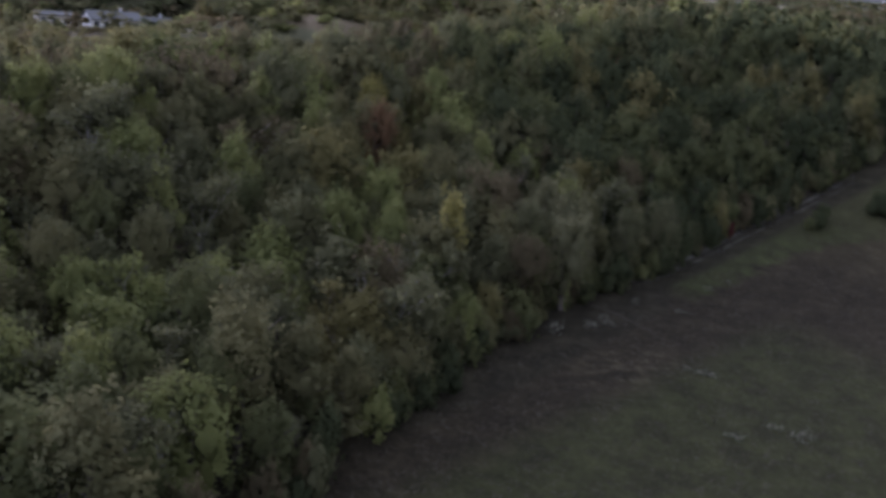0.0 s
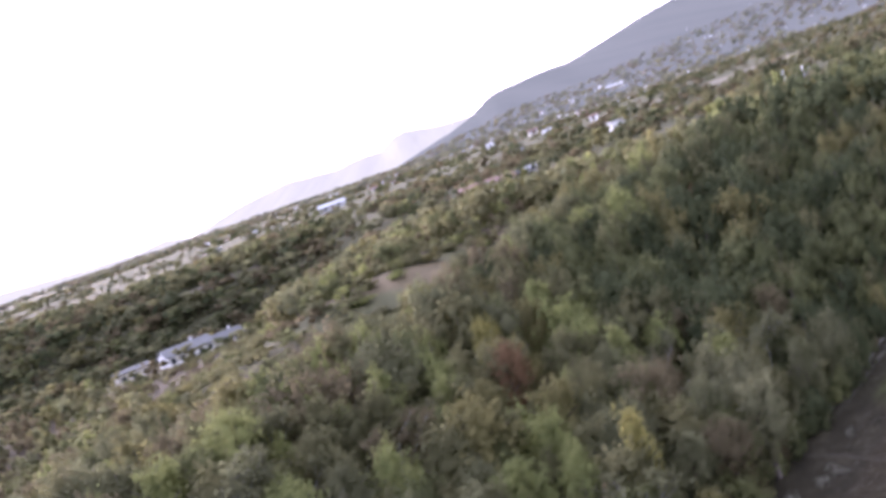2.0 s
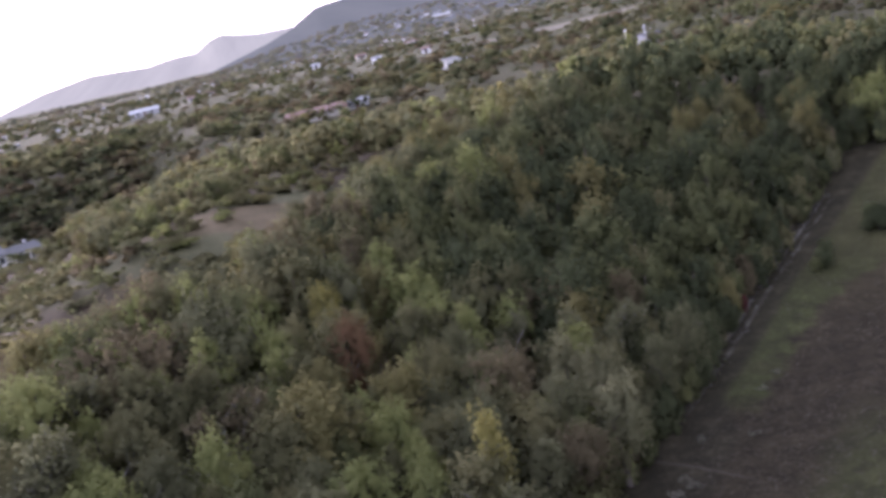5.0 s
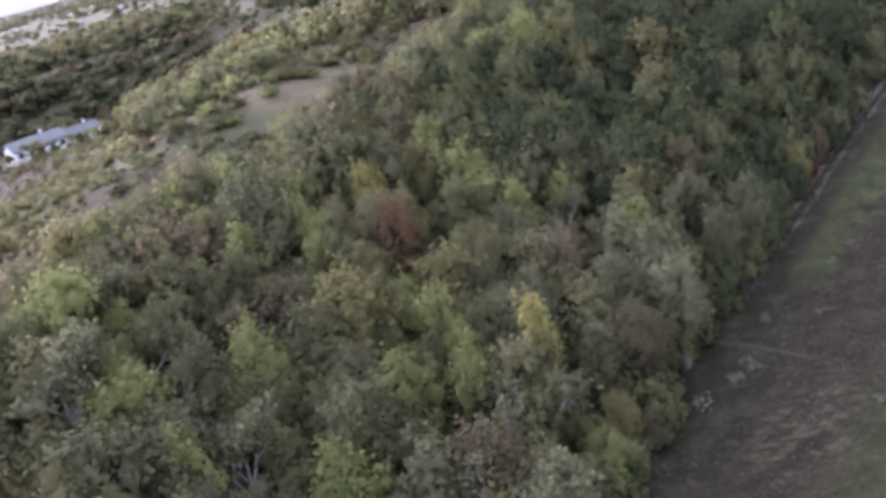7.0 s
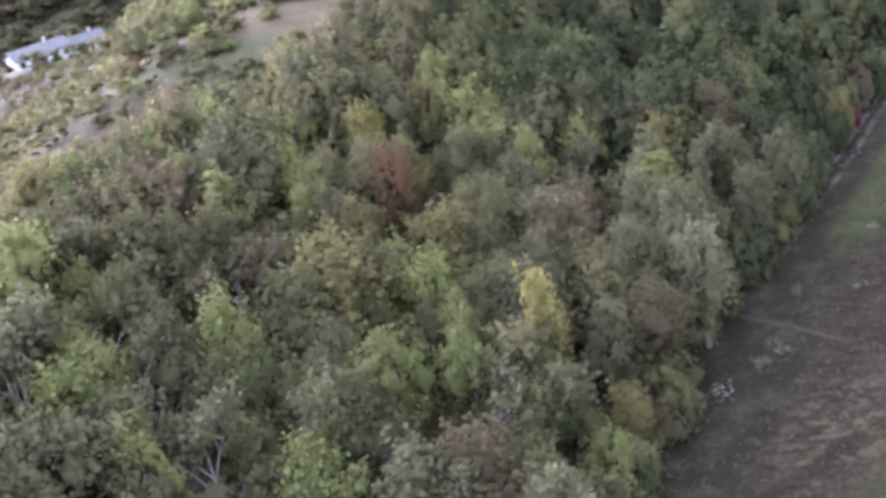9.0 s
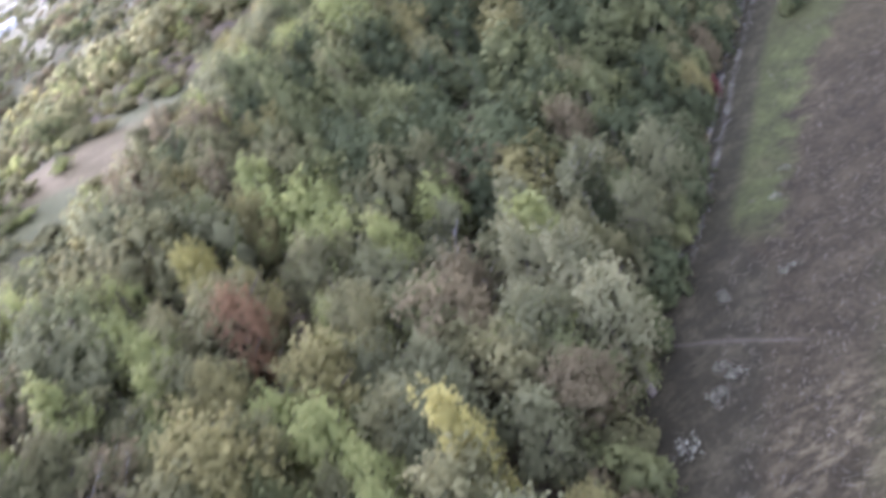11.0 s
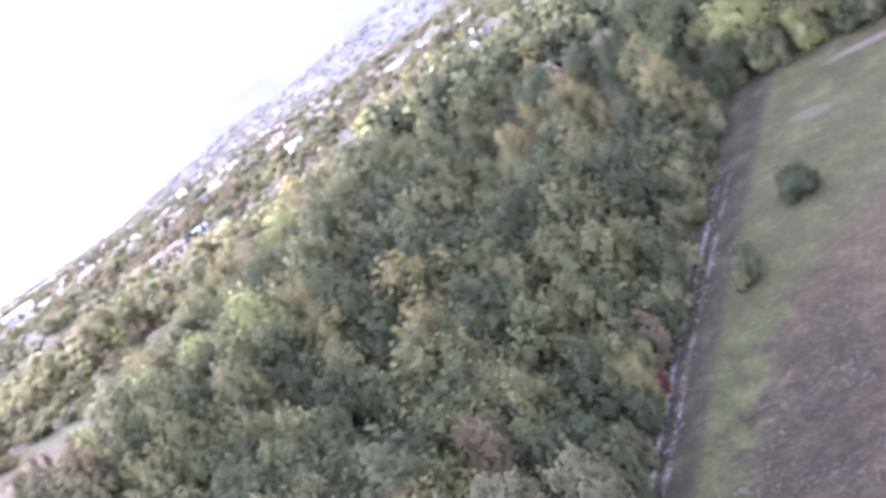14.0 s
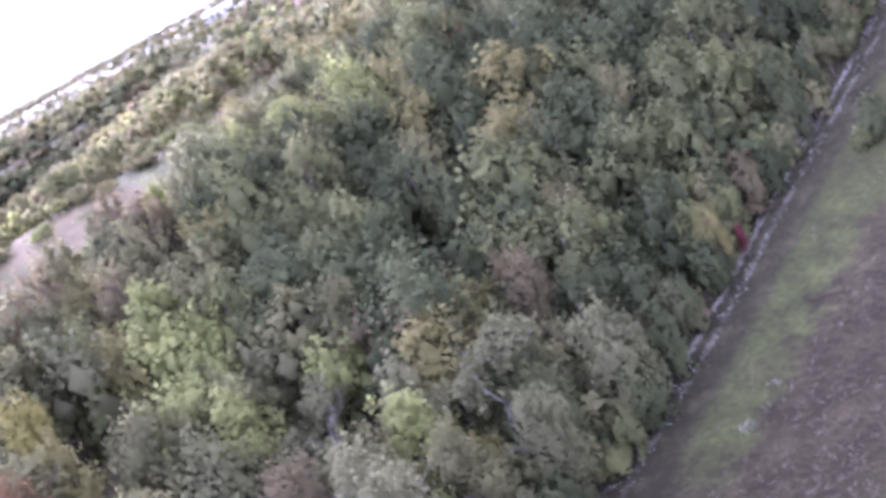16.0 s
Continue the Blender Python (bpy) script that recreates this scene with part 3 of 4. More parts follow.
def tube(path, radii, sides=6):
    verts, faces = [], []
    path = [Vector(p) for p in path]
    for i, (p, r) in enumerate(zip(path, radii)):
        ax = (path[min(i + 1, len(path) - 1)] - path[max(i - 1, 0)]).normalized()
        s = ax.orthogonal().normalized()
        b = ax.cross(s)
        for k in range(sides):
            a = 2 * math.pi * k / sides
            verts.append(p + (s * math.cos(a) + b * math.sin(a)) * r)
    for i in range(len(path) - 1):
        for k in range(sides):
            a, b2 = i * sides + k, i * sides + (k + 1) % sides
            faces.append((a, b2, b2 + sides, a + sides))
    faces.append(tuple(range((len(path) - 1) * sides, len(path) * sides)))
    return verts, faces


def trunk_geometry(rng, h, r, limbs, spread):
    V, F = [], []

    def add(path, radii, sides=6):
        v, f = tube(path, radii, sides)
        o = len(V)
        V.extend(v)
        F.extend([tuple(i + o for i in q) for q in f])

    bend = [rng.uniform(-0.25, 0.25) for _ in range(4)]
    spine = [(0, 0, -0.4), (bend[0] * 0.3, bend[1] * 0.3, h * 0.25), (bend[0], bend[1], h * 0.5), (bend[0] + bend[2], bend[1] + bend[3], h * 0.9)]
    add(spine, (r * 1.5, r, r * 0.75, r * 0.2), 7)
    for k in range(limbs):
        a, z = k * 2.4 + rng.uniform(-0.4, 0.4), h * rng.uniform(0.35, 0.7)
        c, s = math.cos(a), math.sin(a)
        L = spread * rng.uniform(0.55, 0.9)
        up = L * rng.uniform(0.4, 0.9)
        add([(bend[0] * 0.7, bend[1] * 0.7, z), (c * L * 0.5, s * L * 0.5, z + up * 0.45), (c * L, s * L, z + up)], (r * 0.45, r * 0.3, r * 0.08), 5)
    return V, F


def branching(r, h, thick, kids, levels):
    """A leafless tree of height about h: its limbs, and the ends of its twigs."""
    V, F, ends = [], [], []

    def grow(p, d, L, rad, level):
        q = p + d * L * 0.5 + Vector((r.uniform(-1, 1), r.uniform(-1, 1), 0)) * L * 0.06
        e = q + (d + Vector((r.uniform(-1, 1), r.uniform(-1, 1), 0.3)) * 0.2).normalized() * L * 0.5
        v, f = tube([p, q, e], (rad, rad * 0.8, rad * 0.55), 5 if level > 1 else 4)
        o = len(V)
        V.extend(v)
        F.extend([tuple(i + o for i in k) for k in f])
        if level < 2:
            ends.extend((p.lerp(e, 0.6), e))
        if level:
            for k in range(kids):
                a = r.uniform(0, 6.28)
                nd = (d + Vector((math.cos(a), math.sin(a), 0.15)) * r.uniform(0.5, 0.95)).normalized()
                grow(p.lerp(e, r.uniform(0.45, 1.0)), nd, L * r.uniform(0.42, 0.65), rad * 0.5, level - 1)

    grow(Vector((0, 0, -0.3)), Vector((0, 0, 1)), h * 0.58, thick, levels)
    return V, F, ends


# tree models: (height, crown radius, crown depth, lobes, ragged)
SHAPES = [(9.5, 2.6, 7.8, 13, 0.6), (10.5, 2.3, 9.0, 12, 0.7), (8.6, 2.9, 7.0, 15, 0.5), (9.8, 2.1, 8.6, 11, 0.8), (8.0, 2.4, 6.8, 12, 0.6), (11.0, 2.8, 9.0, 16, 0.8)]
TREE_MODELS = []
for i, (h_, rad_, deep_, lobes_, rag_) in enumerate(SHAPES):
    rng = np.random.default_rng(40 + i)
    V_, F_ = trunk_geometry(random.Random(i), h_ * 0.92, 0.13 + 0.008 * h_, 6, rad_)
    tm = bpy.data.meshes.new("trunk")
    tm.from_pydata([tuple(p) for p in V_], [], F_)
    tm.materials.append(BARK)
    Q_, o_ = crown(rng, 2800, rad_, deep_, lobes_, rag_, 0.14, 0, 0.58)
    Q_[..., 2] += h_
    TREE_MODELS.append((h_, rad_, tm, (Q_, o_)))
# thinning trees: pale limbs with loose leaves at the twigs' ends
for i in range(3):
    rng = np.random.default_rng(70 + i)
    V_, F_, ends_ = branching(random.Random(80 + i), 9.5, 0.10, 4, 3)
    tm = bpy.data.meshes.new("trunk")
    tm.from_pydata([tuple(p) for p in V_], [], F_)
    tm.materials.append(PALE_BARK)
    E_ = np.array([tuple(p) for p in ends_])
    E_ = np.repeat(E_, 1500 // len(E_) + 1, axis=0)
    E_ = E_ + rng.normal(size=E_.shape) * 0.24
    mid_c = E_.mean(axis=0)
    out_ = unit(unit(E_ - mid_c) * 0.8 + np.array([0, 0, 0.3]) + rng.normal(size=E_.shape) * 0.4)
    Q_ = leaf_cards(rng, E_, out_ + rng.normal(size=E_.shape) * 0.7, 0.15)
    TREE_MODELS.append((float(E_[:, 2].max()), 2.2, tm, (Q_, np.repeat(out_[:, None], 3, axis=1))))
CROWN_CACHE = {}


def crown_mesh(shape, tone):
    if (shape, tone) not in CROWN_CACHE:
        CROWN_CACHE[shape, tone] = leaf_mesh("crown", *TREE_MODELS[shape][3], LEAF[tone])
    return CROWN_CACHE[shape, tone]


TONE_WORDS = {"pale": "pale silvery green", "green": "green", "deep": "dark green", "olive": "olive green", "grey": "grey-green thinning", "lime": "bright yellow-green",
              "yellow": "clear yellow autumn", "gold": "dull golden autumn", "rust": "rust-red autumn", "brown": "brown withering", "red": "dark red autumn"}


def tree(x, y, top, shape, tone, wide=1.0, turn=0.0, where="in the mixed wood"):
    """A broadleaf tree whose crown reaches the height top."""
    h, rad, tm, cq = TREE_MODELS[shape]
    z = float(height(x, y))
    s = max(0.35, (top - z) / h)
    root = new("broadleaf_tree")
    root.matrix_world = pose(x, y, z, 0, 0, turn) @ Matrix.Diagonal((s * wide, s * wide, s, 1))
    for nm, me in (("trunk", tm), ("crown", crown_mesh(shape, tone))):
        ob = new(nm, me)
        ob.parent = root
    return tagged(root, "broadleaf tree with %s leaves, %s" % (TONE_WORDS[tone], where), "tree", "trees of the wood")


# marked trees of the wood: x, y, top, model, tone, width
MARKED = [
    (2.4, 108.6, 21.5, 3, "yellow", 0.75), (-7.2, 137.7, 28.7, 0, "yellow", 0.75), (-5.7, 128.3, 26.8, 5, "rust", 0.75),
    (-1.0, 144.0, 28.3, 4, "gold", 0.7), (15.8, 134.2, 20.6, 3, "pale", 1.15), (24.8, 143.7, 21.6, 0, "brown", 0.9),
    (37.7, 147.8, 15.6, 4, "gold", 0.7), (-34.1, 131.2, 32.5, 2, "gold", 1.2), (-26.0, 133.0, 31.0, 2, "brown", 1.1),
    (-6.6, 170.6, 34.2, 4, "olive", 1.2), (23.6, 133.4, 17.2, 0, "green", 1.05), (51.3, 192.7, 30.4, 0, "gold", 0.9),
    (54.5, 166.6, 17.5, 1, "olive", 0.9), (63.1, 201.2, 31.2, 2, "gold", 1.1), (17.4, 178.6, 34.2, 2, "lime", 1.25),
    (11.5, 176.5, 33.2, 5, "lime", 1.1), (38.0, 180.1, 25.0, 1, "olive", 0.9), (-21.8, 91.2, 22.3, 5, "olive", 0.9),
    (12.9, 144.1, 25.2, 0, "olive", 0.9), (28.2, 187.5, 31.6, 4, "rust", 0.5), (41.6, 178.6, 25.9, 1, "olive", 1.0),
    (26.7, 208.2, 37.0, 2, "lime", 0.9), (-9.0, 123.0, 25.0, 5, "gold", 1.0), (30.5, 186.0, 30.5, 4, "grey", 0.8),
    (10.5, 117.5, 20.5, 5, "grey", 1.0), (14.5, 121.0, 20.6, 1, "pale", 0.95), (14.6, 116.6, 19.0, 4, "pale", 0.9), (1.0, 101.2, 19.4, 6, "grey", 1.1), (18.5, 127.0, 19.6, 1, "olive", 0.95),
    (-3.0, 106.0, 20.2, 1, "lime", 0.85), (6.5, 122.5, 23.0, 4, "brown", 0.8), (39.6, 148.6, 12.8, 4, "red", 0.5),
    (-7.7, 105.9, 21.2, 5, "lime", 1.1), (-18.4, 110.1, 25.3, 2, "lime", 0.95), (-22.2, 110.7, 26.2, 4, "olive", 0.9), (-26.0, 106.5, 26.4, 4, "lime", 0.9),
    (-30.3, 99.5, 26.0, 2, "olive", 1.3), (-4.7, 115.8, 22.0, 4, "lime", 0.85), (-15.0, 117.3, 25.8, 0, "olive", 1.0), (4.6, 137.3, 25.0, 2, "olive", 1.2),
    (0.2, 121.7, 22.0, 2, "grey", 1.0), (3.7, 118.4, 20.8, 0, "grey", 1.0), (12.9, 124.8, 20.6, 1, "pale", 1.0), (8.1, 128.1, 21.2, 4, "brown", 0.9),
    (-11.4, 108.6, 22.4, 5, "grey", 1.0), (-2.7, 111.6, 20.2, 1, "lime", 0.8), (37.1, 166.0, 25.2, 1, "olive", 1.1), (27.9, 162.6, 25.8, 4, "gold", 0.9),
    (28.1, 135.8, 18.8, 2, "grey", 0.9), (22.6, 128.6, 18.4, 0, "grey", 0.9), (29.7, 151.8, 22.0, 4, "olive", 0.8), (66.3, 181.9, 28.4, 0, "gold", 0.9),
    (-31.7, 83.2, 22.3, 0, "olive", 1.0), (-11.9, 88.2, 18.6, 3, "lime", 1.1), (-27.1, 78.0, 19.6, 1, "olive", 1.1), (0.1, 90.9, 18.2, 5, "grey", 0.9),
    (62.0, 196.0, 30.0, 4, "gold", 1.0), (56.5, 196.5, 31.0, 2, "gold", 0.8), (79.8, 186.5, 29.6, 2, "lime", 1.5), (74.5, 185.5, 26.5, 4, "deep", 1.3), (84.0, 190.5, 29.0, 0, "deep", 1.3), (76.5, 191.5, 28.5, 1, "green", 1.3), (71.0, 186.0, 26.5, 2, "deep", 1.1), (88.0, 184.0, 27.5, 5, "olive", 1.3), (48.0, 189.0, 29.0, 4, "olive", 0.9),
]
STANDOUT = ("yellow", "gold", "lime", "rust", "pale")
for i, (x, y, top, sh, tone, wide) in enumerate(MARKED):
    tree(x, y, top + (0.9 if tone in STANDOUT else 0), sh, tone, wide, 67.0 * i)


def tone_at(u, v, rng):
    """Leaf tone by part of the wood: mixed autumn colours low down, dark green in the middle, olive on the brow."""
    k = rng.random()
    mix = (("grey", 0.29), ("olive", 0.30), ("green", 0.09), ("lime", 0.20), ("brown", 0.06), ("gold", 0.06))
    dark = (("deep", 0.56), ("green", 0.31), ("olive", 0.10), ("gold", 0.03))
    brow = (("olive", 0.34), ("lime", 0.05), ("green", 0.24), ("brown", 0.12), ("gold", 0.09), ("grey", 0.16))
    w_dark = float(sstep(6, 18, u)) * (1 - float(sstep(38, 52, v)))
    w_brow = float(sstep(42, 56, v))
    q = rng.random()
    table = dark if q < w_dark else brow if q < w_dark + w_brow else mix
    for tone, p in table:
        k -= p
        if k <= 0:
            return tone
    return table[0][0]


def clearing_q(x, y):
    """How far out from the clearing's middle: 1 at its rim."""
    dx_, dy_ = x - CLEAR[0], y - CLEAR[1]
    c, s = math.cos(CLEAR[4]), math.sin(CLEAR[4])
    return math.hypot((dx_ * c + dy_ * s) / CLEAR[2], (-dx_ * s + dy_ * c) / CLEAR[3])


# leafless trees: x, y, top
BARE = ((-22.7, 104.4, 24.4), (-23.9, 104.3, 24.6), (-9.2, 98.8, 18.8), (-7.9, 99.4, 18.2), (-3.5, 99.5, 18.0), (-16.2, 96.1, 20.0), (13.0, 124.0, 20.5))
rng = np.random.default_rng(7)
FILL = []
STEP = 3.8
for uu_ in np.arange(-95, 250, STEP):
    for vv_ in np.arange(-90, 190, STEP):
        u, v = uu_ + rng.uniform(-1.5, 1.5), vv_ + rng.uniform(-1.5, 1.5)
        x, y = xy(u, v)
        r = math.hypot(x, y - 30)
        az = math.degrees(math.atan2(x, y - 10))
        if v < float(wood_edge(u)) + 0.9 or r > 265 or not (-40 < az < 50) or y < 55:
            continue
        if math.hypot(x + 83, y - 281) < 13:
            continue
        if clearing_q(x, y) < 0.9 or (r > 170 and rng.random() < 0.15):
            continue
        if any((x - m[0]) ** 2 + (y - m[1]) ** 2 < (1.6 * m[5] + (2.2 if m[4] == "yellow" else 1.0 if m[4] in STANDOUT else 0.2)) ** 2 for m in MARKED):
            continue
        if any(math.hypot(x - b[0], y - b[1]) < 1.7 or math.hypot(x - b[0], y - b[1] + 3) < 1.9 for b in BARE[:6]):
            continue
        tone = tone_at(u, v, rng)
        edge = float(sstep(0.5, 6, v - float(wood_edge(u))))
        low = 1 - 0.2 * float(sstep(44, 62, v))
        low *= 0.45 + 0.55 * float(sstep(1.2, 2.6, clearing_q(x, y)))
        home = math.degrees(math.atan2(x + 5, y - 27))
        if -18.5 < home < -10.8 and r > 120:
            low *= 0.5 if r < 190 else 0.3
        hgt = (6.2 + 3.4 * edge + rng.normal() * 1.1) * low
        brow_ = float(sstep(44, 60, v))
        hgt *= 1 - 0.12 * brow_ - 0.28 * float(sstep(55, 62, v)) * float(sstep(75, 45, u))
        shape = int(rng.integers(0, 6))
        if u < 14 and rng.random() < (0.5 if tone in ("grey", "brown") else 0.15):
            shape = 6 + shape % 3
        FILL.append((min(math.hypot(x - 5, y - 45), math.hypot(x - 24, y - 66) + 8), x, y, max(1.8, hgt), shape, tone, rng.uniform(0.9, 1.25) * (1.12 if tone in ("deep", "green") else 1.1) * (1 + 0.35 * brow_) * (2.0 if low < 0.6 else 1.0), rng.uniform(0, 360)))
# low scrub stands closer together
for d_, x, y, hgt, sh, tone, wide, turn in list(FILL):
    if hgt < 4.8:
        FILL.append((d_, x + rng.uniform(-2.2, 2.2), y + rng.uniform(-2.2, 2.2), hgt * rng.uniform(0.7, 1.0), sh, tone if rng.random() < 0.6 else "olive", wide, turn + 90))
FILL = [q for q in FILL if clearing_q(q[1], q[2]) > 0.9]
FILL.sort()
SINGLE = 240
for d_, x, y, hgt, sh, tone, wide, turn in FILL[:SINGLE]:
    tree(x, y, float(height(x, y)) + hgt, sh, tone, wide, turn)


# thinner models for woods farther off
THIN = {}
for lod, (count, size, split) in {"mid": (880, 0.18, 0), "far": (66, 0.46, 0), "speck": (12, 0.9, 0)}.items():
    for i, (h_, rad_, deep_, lobes_, rag_) in enumerate(SHAPES):
        Q_, o_ = crown(np.random.default_rng(90 + i), count, rad_, deep_, {"mid": lobes_ - 2, "far": 5, "speck": 2}[lod], rag_, size, split, 0.58 if lod == "mid" else 0.74)
        Q_[..., 2] += h_
        THIN[lod, i] = Q_, o_
TONES = list(LEAF)


def wood(name, label, rows, lod, leaf=LEAF):
    """One joined mass of many trees: rows of x, y, z, height, model, tone, width, turn."""
    parts, idx, nor = [], [], []
    tv, tf = [], []
    for x, y, z, hgt, sh, tone, wide, turn in rows:
        Q, out = THIN[lod, sh % 6]
        if hgt < 4.5 or lod == "speck":
            z -= hgt * 0.3  # scrub, leafy to the ground
        s = hgt / SHAPES[sh % 6][0]
        c, n = math.cos(math.radians(turn)) * s * wide, math.sin(math.radians(turn)) * s * wide
        R = np.array([[c, -n, 0], [n, c, 0], [0, 0, s]])
        parts.append(Q @ R.T + np.array([x, y, z]))
        nor.append(unit((out @ R.T).reshape(-1, 3)).reshape(-1, 3, 3))
        idx.append(np.full(len(Q), TONES.index(tone)))
        if lod == "mid" and hgt >= 4.5:
            o = len(tv)
            for k in range(4):
                a = math.pi / 2 * k
                tv.append((x + 0.16 * math.cos(a), y + 0.16 * math.sin(a), z - 0.4))
            for k in range(4):
                a = math.pi / 2 * k
                tv.append((x + 0.07 * math.cos(a), y + 0.07 * math.sin(a), z + hgt * 0.8))
            tf += [(o + k, o + (k + 1) % 4, o + 4 + (k + 1) % 4, o + 4 + k) for k in range(4)]
    ob = new(name, leaf_mesh(name, np.concatenate(parts), np.concatenate(nor), [leaf[t] for t in TONES], np.concatenate(idx)))
    if tv:
        mesh_object("trunks", tv, tf, BARK, ob)
    return tagged(ob, label, "wood", kind="stuff")


rest = [(x, y, float(height(x, y)), hgt, sh, tone, wide, turn) for d_, x, y, hgt, sh, tone, wide, turn in FILL[SINGLE:]]
# trees that close the wood at the field's far corner
rc = np.random.default_rng(17)
for k in range(18):
    x, y = xy(rc.uniform(92, 106), rc.uniform(-2, 7))
    rest.append((x, y, float(height(x, y)), rc.uniform(6.5, 9.0), int(rc.integers(0, 6)), ("green", "deep", "olive", "deep")[k % 4], rc.uniform(1.0, 1.4), rc.uniform(0, 360)))


def near_walk(q):
    return min(math.hypot(q[0] - 5, q[1] - 45) + 4, math.hypot(q[0] - 24, q[1] - 66) + 14)


wood("wood", "dense mixed wood in early autumn colours on the slope", [q for q in rest if near_walk(q) < 160 and q[3] >= 4.2], "mid")
wood("woodland", "mixed green and olive woodland over the brow", [q for q in rest if near_walk(q) >= 160 or q[3] < 4.2], "far")
# young growth that fills the gaps under and between the crowns
ru = np.random.default_rng(19)
under = []
for d_, x, y, hgt, sh, tone, wide, turn in FILL:
    if hgt < 5.5 or math.hypot(x - 5, y - 45) > 150:
        continue
    x, y = x + ru.normal() * 1.6, y - 1.2 + ru.normal() * 1.4
    if uv(x, y)[1] < float(wood_edge(uv(x, y)[0])) + 1.2 or any(math.hypot(x - b[0], y - b[1]) < 2.5 for b in BARE) or math.hypot(x - 2.2, y - 106.5) < 3.5:
        continue
    under.append((x, y, float(height(x, y)) - 0.8, hgt * ru.uniform(0.5, 0.72), int(ru.integers(0, 6)), tone if ru.random() < 0.5 else "green", 1.35, ru.uniform(0, 360)))
wood("undergrowth", "young green and olive growth under the trees", under, "far")


# ---------------------------------------------------------------- far country: woods and hedges between fields
OPEN = [(-80.0, 286.0, 15, 6, 0.5)]  # open ground: x, y, half length, half width, turn
for az, el, a, b, turn in ((-6.0, -2.0, 26, 5, 0.1), (-11.4, -2.9, 15, 4, 0.5), (14.2, -1.5, 40, 12, 0.0), (2.5, -2.2, 12, 4, 0.1)):
    x, y, z, d = place(az, el)
    OPEN.append((x, y, a, b, turn))


HALL = place(31.0, -3.1)


def is_open(x, y):
    for ox, oy, a, b, t in OPEN:
        dx_, dy_ = x - ox, y - oy
        c, s = math.cos(t), math.sin(t)
        if abs(dx_ * c + dy_ * s) < a and abs(-dx_ * s + dy_ * c) < b:
            return True
    return False


def far_rows(r0, r1, tall, count, rng, thin, wide=1.0, span=(-32, 42)):
    rows = []
    while len(rows) < count:
        az = rng.uniform(*span)
        r = math.sqrt(rng.uniform(r0 * r0, r1 * r1))
        x, y = r * math.sin(math.radians(az)), 30 + r * math.cos(math.radians(az))
        patchy = noise.noise((x * 0.009, y * 0.013, 3.1)) + 0.5 * noise.noise((x * 0.03, y * 0.05, 8.0))
        if is_open(x, y) or patchy < thin or math.hypot(x + 74, y - 293) < 17 or math.hypot(x - HALL[0], y - HALL[1] + 16) < 26:
            continue
        k = rng.random()
        tone = "green" if k < 0.16 else "deep" if k < 0.30 else "grey" if k < 0.58 else "brown" if k < 0.78 else "olive" if k < 0.96 else "gold"
        rows.append((x, y, land_z(x, y) - 1.4, rng.uniform(tall * 0.5, tall * 1.0), int(rng.integers(0, 6)), tone, rng.uniform(1.2, 2.2) * wide, rng.uniform(0, 360)))
    return rows


rng = np.random.default_rng(11)
wood("far_woods", "woods and hedges in brown and green across the plain", far_rows(250, 460, 6.0, 2300, rng, -0.55, 1.7) + far_rows(258, 420, 7.0, 900, rng, -0.6, 1.6, (-33, -7)), "far")
wood("distant_woods", "scattered distant trees and copses across the plain", far_rows(460, 1000, 6.0, 6000, rng, -0.6, 1.75), "speck")
# leaf copies with a faint bluish-white emission that stands in for haze
HAZE_LEAF = {}
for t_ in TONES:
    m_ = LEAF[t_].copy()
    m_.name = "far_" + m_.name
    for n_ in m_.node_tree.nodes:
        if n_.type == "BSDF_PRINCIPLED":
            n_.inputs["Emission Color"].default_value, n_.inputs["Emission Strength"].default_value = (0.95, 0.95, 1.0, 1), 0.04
    HAZE_LEAF[t_] = m_
wood("backdrop_woods", "hazy far woods at the foot of the hills", far_rows(1000, 2300, 9.0, 5200, rng, -0.5, 2.6), "speck", HAZE_LEAF)


# pale stubble and pasture between the woods
PASTURE = plain_material("pasture", (0.095, 0.084, 0.056), (0.165, 0.145, 0.105), 0.25, 0.95)
for ox, oy, a, b, t in OPEN:
    n = 14
    vs, fs = [], []
    for j in range(n + 1):
        for i in range(n + 1):
            p, q = (i / n * 2 - 1) * a * (1 + 0.10 * math.sin(j * 1.7)), (j / n * 2 - 1) * b * (1 + 0.15 * math.sin(i * 1.3 + 1))
            x, y = ox + p * math.cos(t) - q * math.sin(t), oy + p * math.sin(t) + q * math.cos(t)
            vs.append((x, y, float(height(x, y)) + 0.35))
    fs = [(j * (n + 1) + i, j * (n + 1) + i + 1, (j + 1) * (n + 1) + i + 1, (j + 1) * (n + 1) + i) for j in range(n) for i in range(n)]
    tagged(mesh_object("pasture", vs, fs, PASTURE, smooth=True), "pale dry pasture between woods", "field", kind="structure")


# ---------------------------------------------------------------- houses
WHITE = plain_material("white_render", (0.56, 0.56, 0.55), (0.80, 0.795, 0.78), 0.8, 0.8)
CREAM = plain_material("cream_render", (0.40, 0.37, 0.32), (0.62, 0.58, 0.50), 0.8, 0.85)
GREYW = plain_material("grey_render", (0.28, 0.28, 0.29), (0.45, 0.45, 0.46), 0.8, 0.85)
TILE_RED = plain_material("red_roof_tiles", (0.15, 0.092, 0.078), (0.26, 0.17, 0.145), 1.5, 0.8, 0.3)
TILE_GREY = plain_material("grey_roof_sheet", (0.085, 0.087, 0.09), (0.15, 0.153, 0.157), 1.0, 0.95, 0.2)
TILE_PALE = plain_material("pale_roof_sheet", (0.26, 0.27, 0.29), (0.44, 0.45, 0.47), 1.0, 0.7, 0.1)
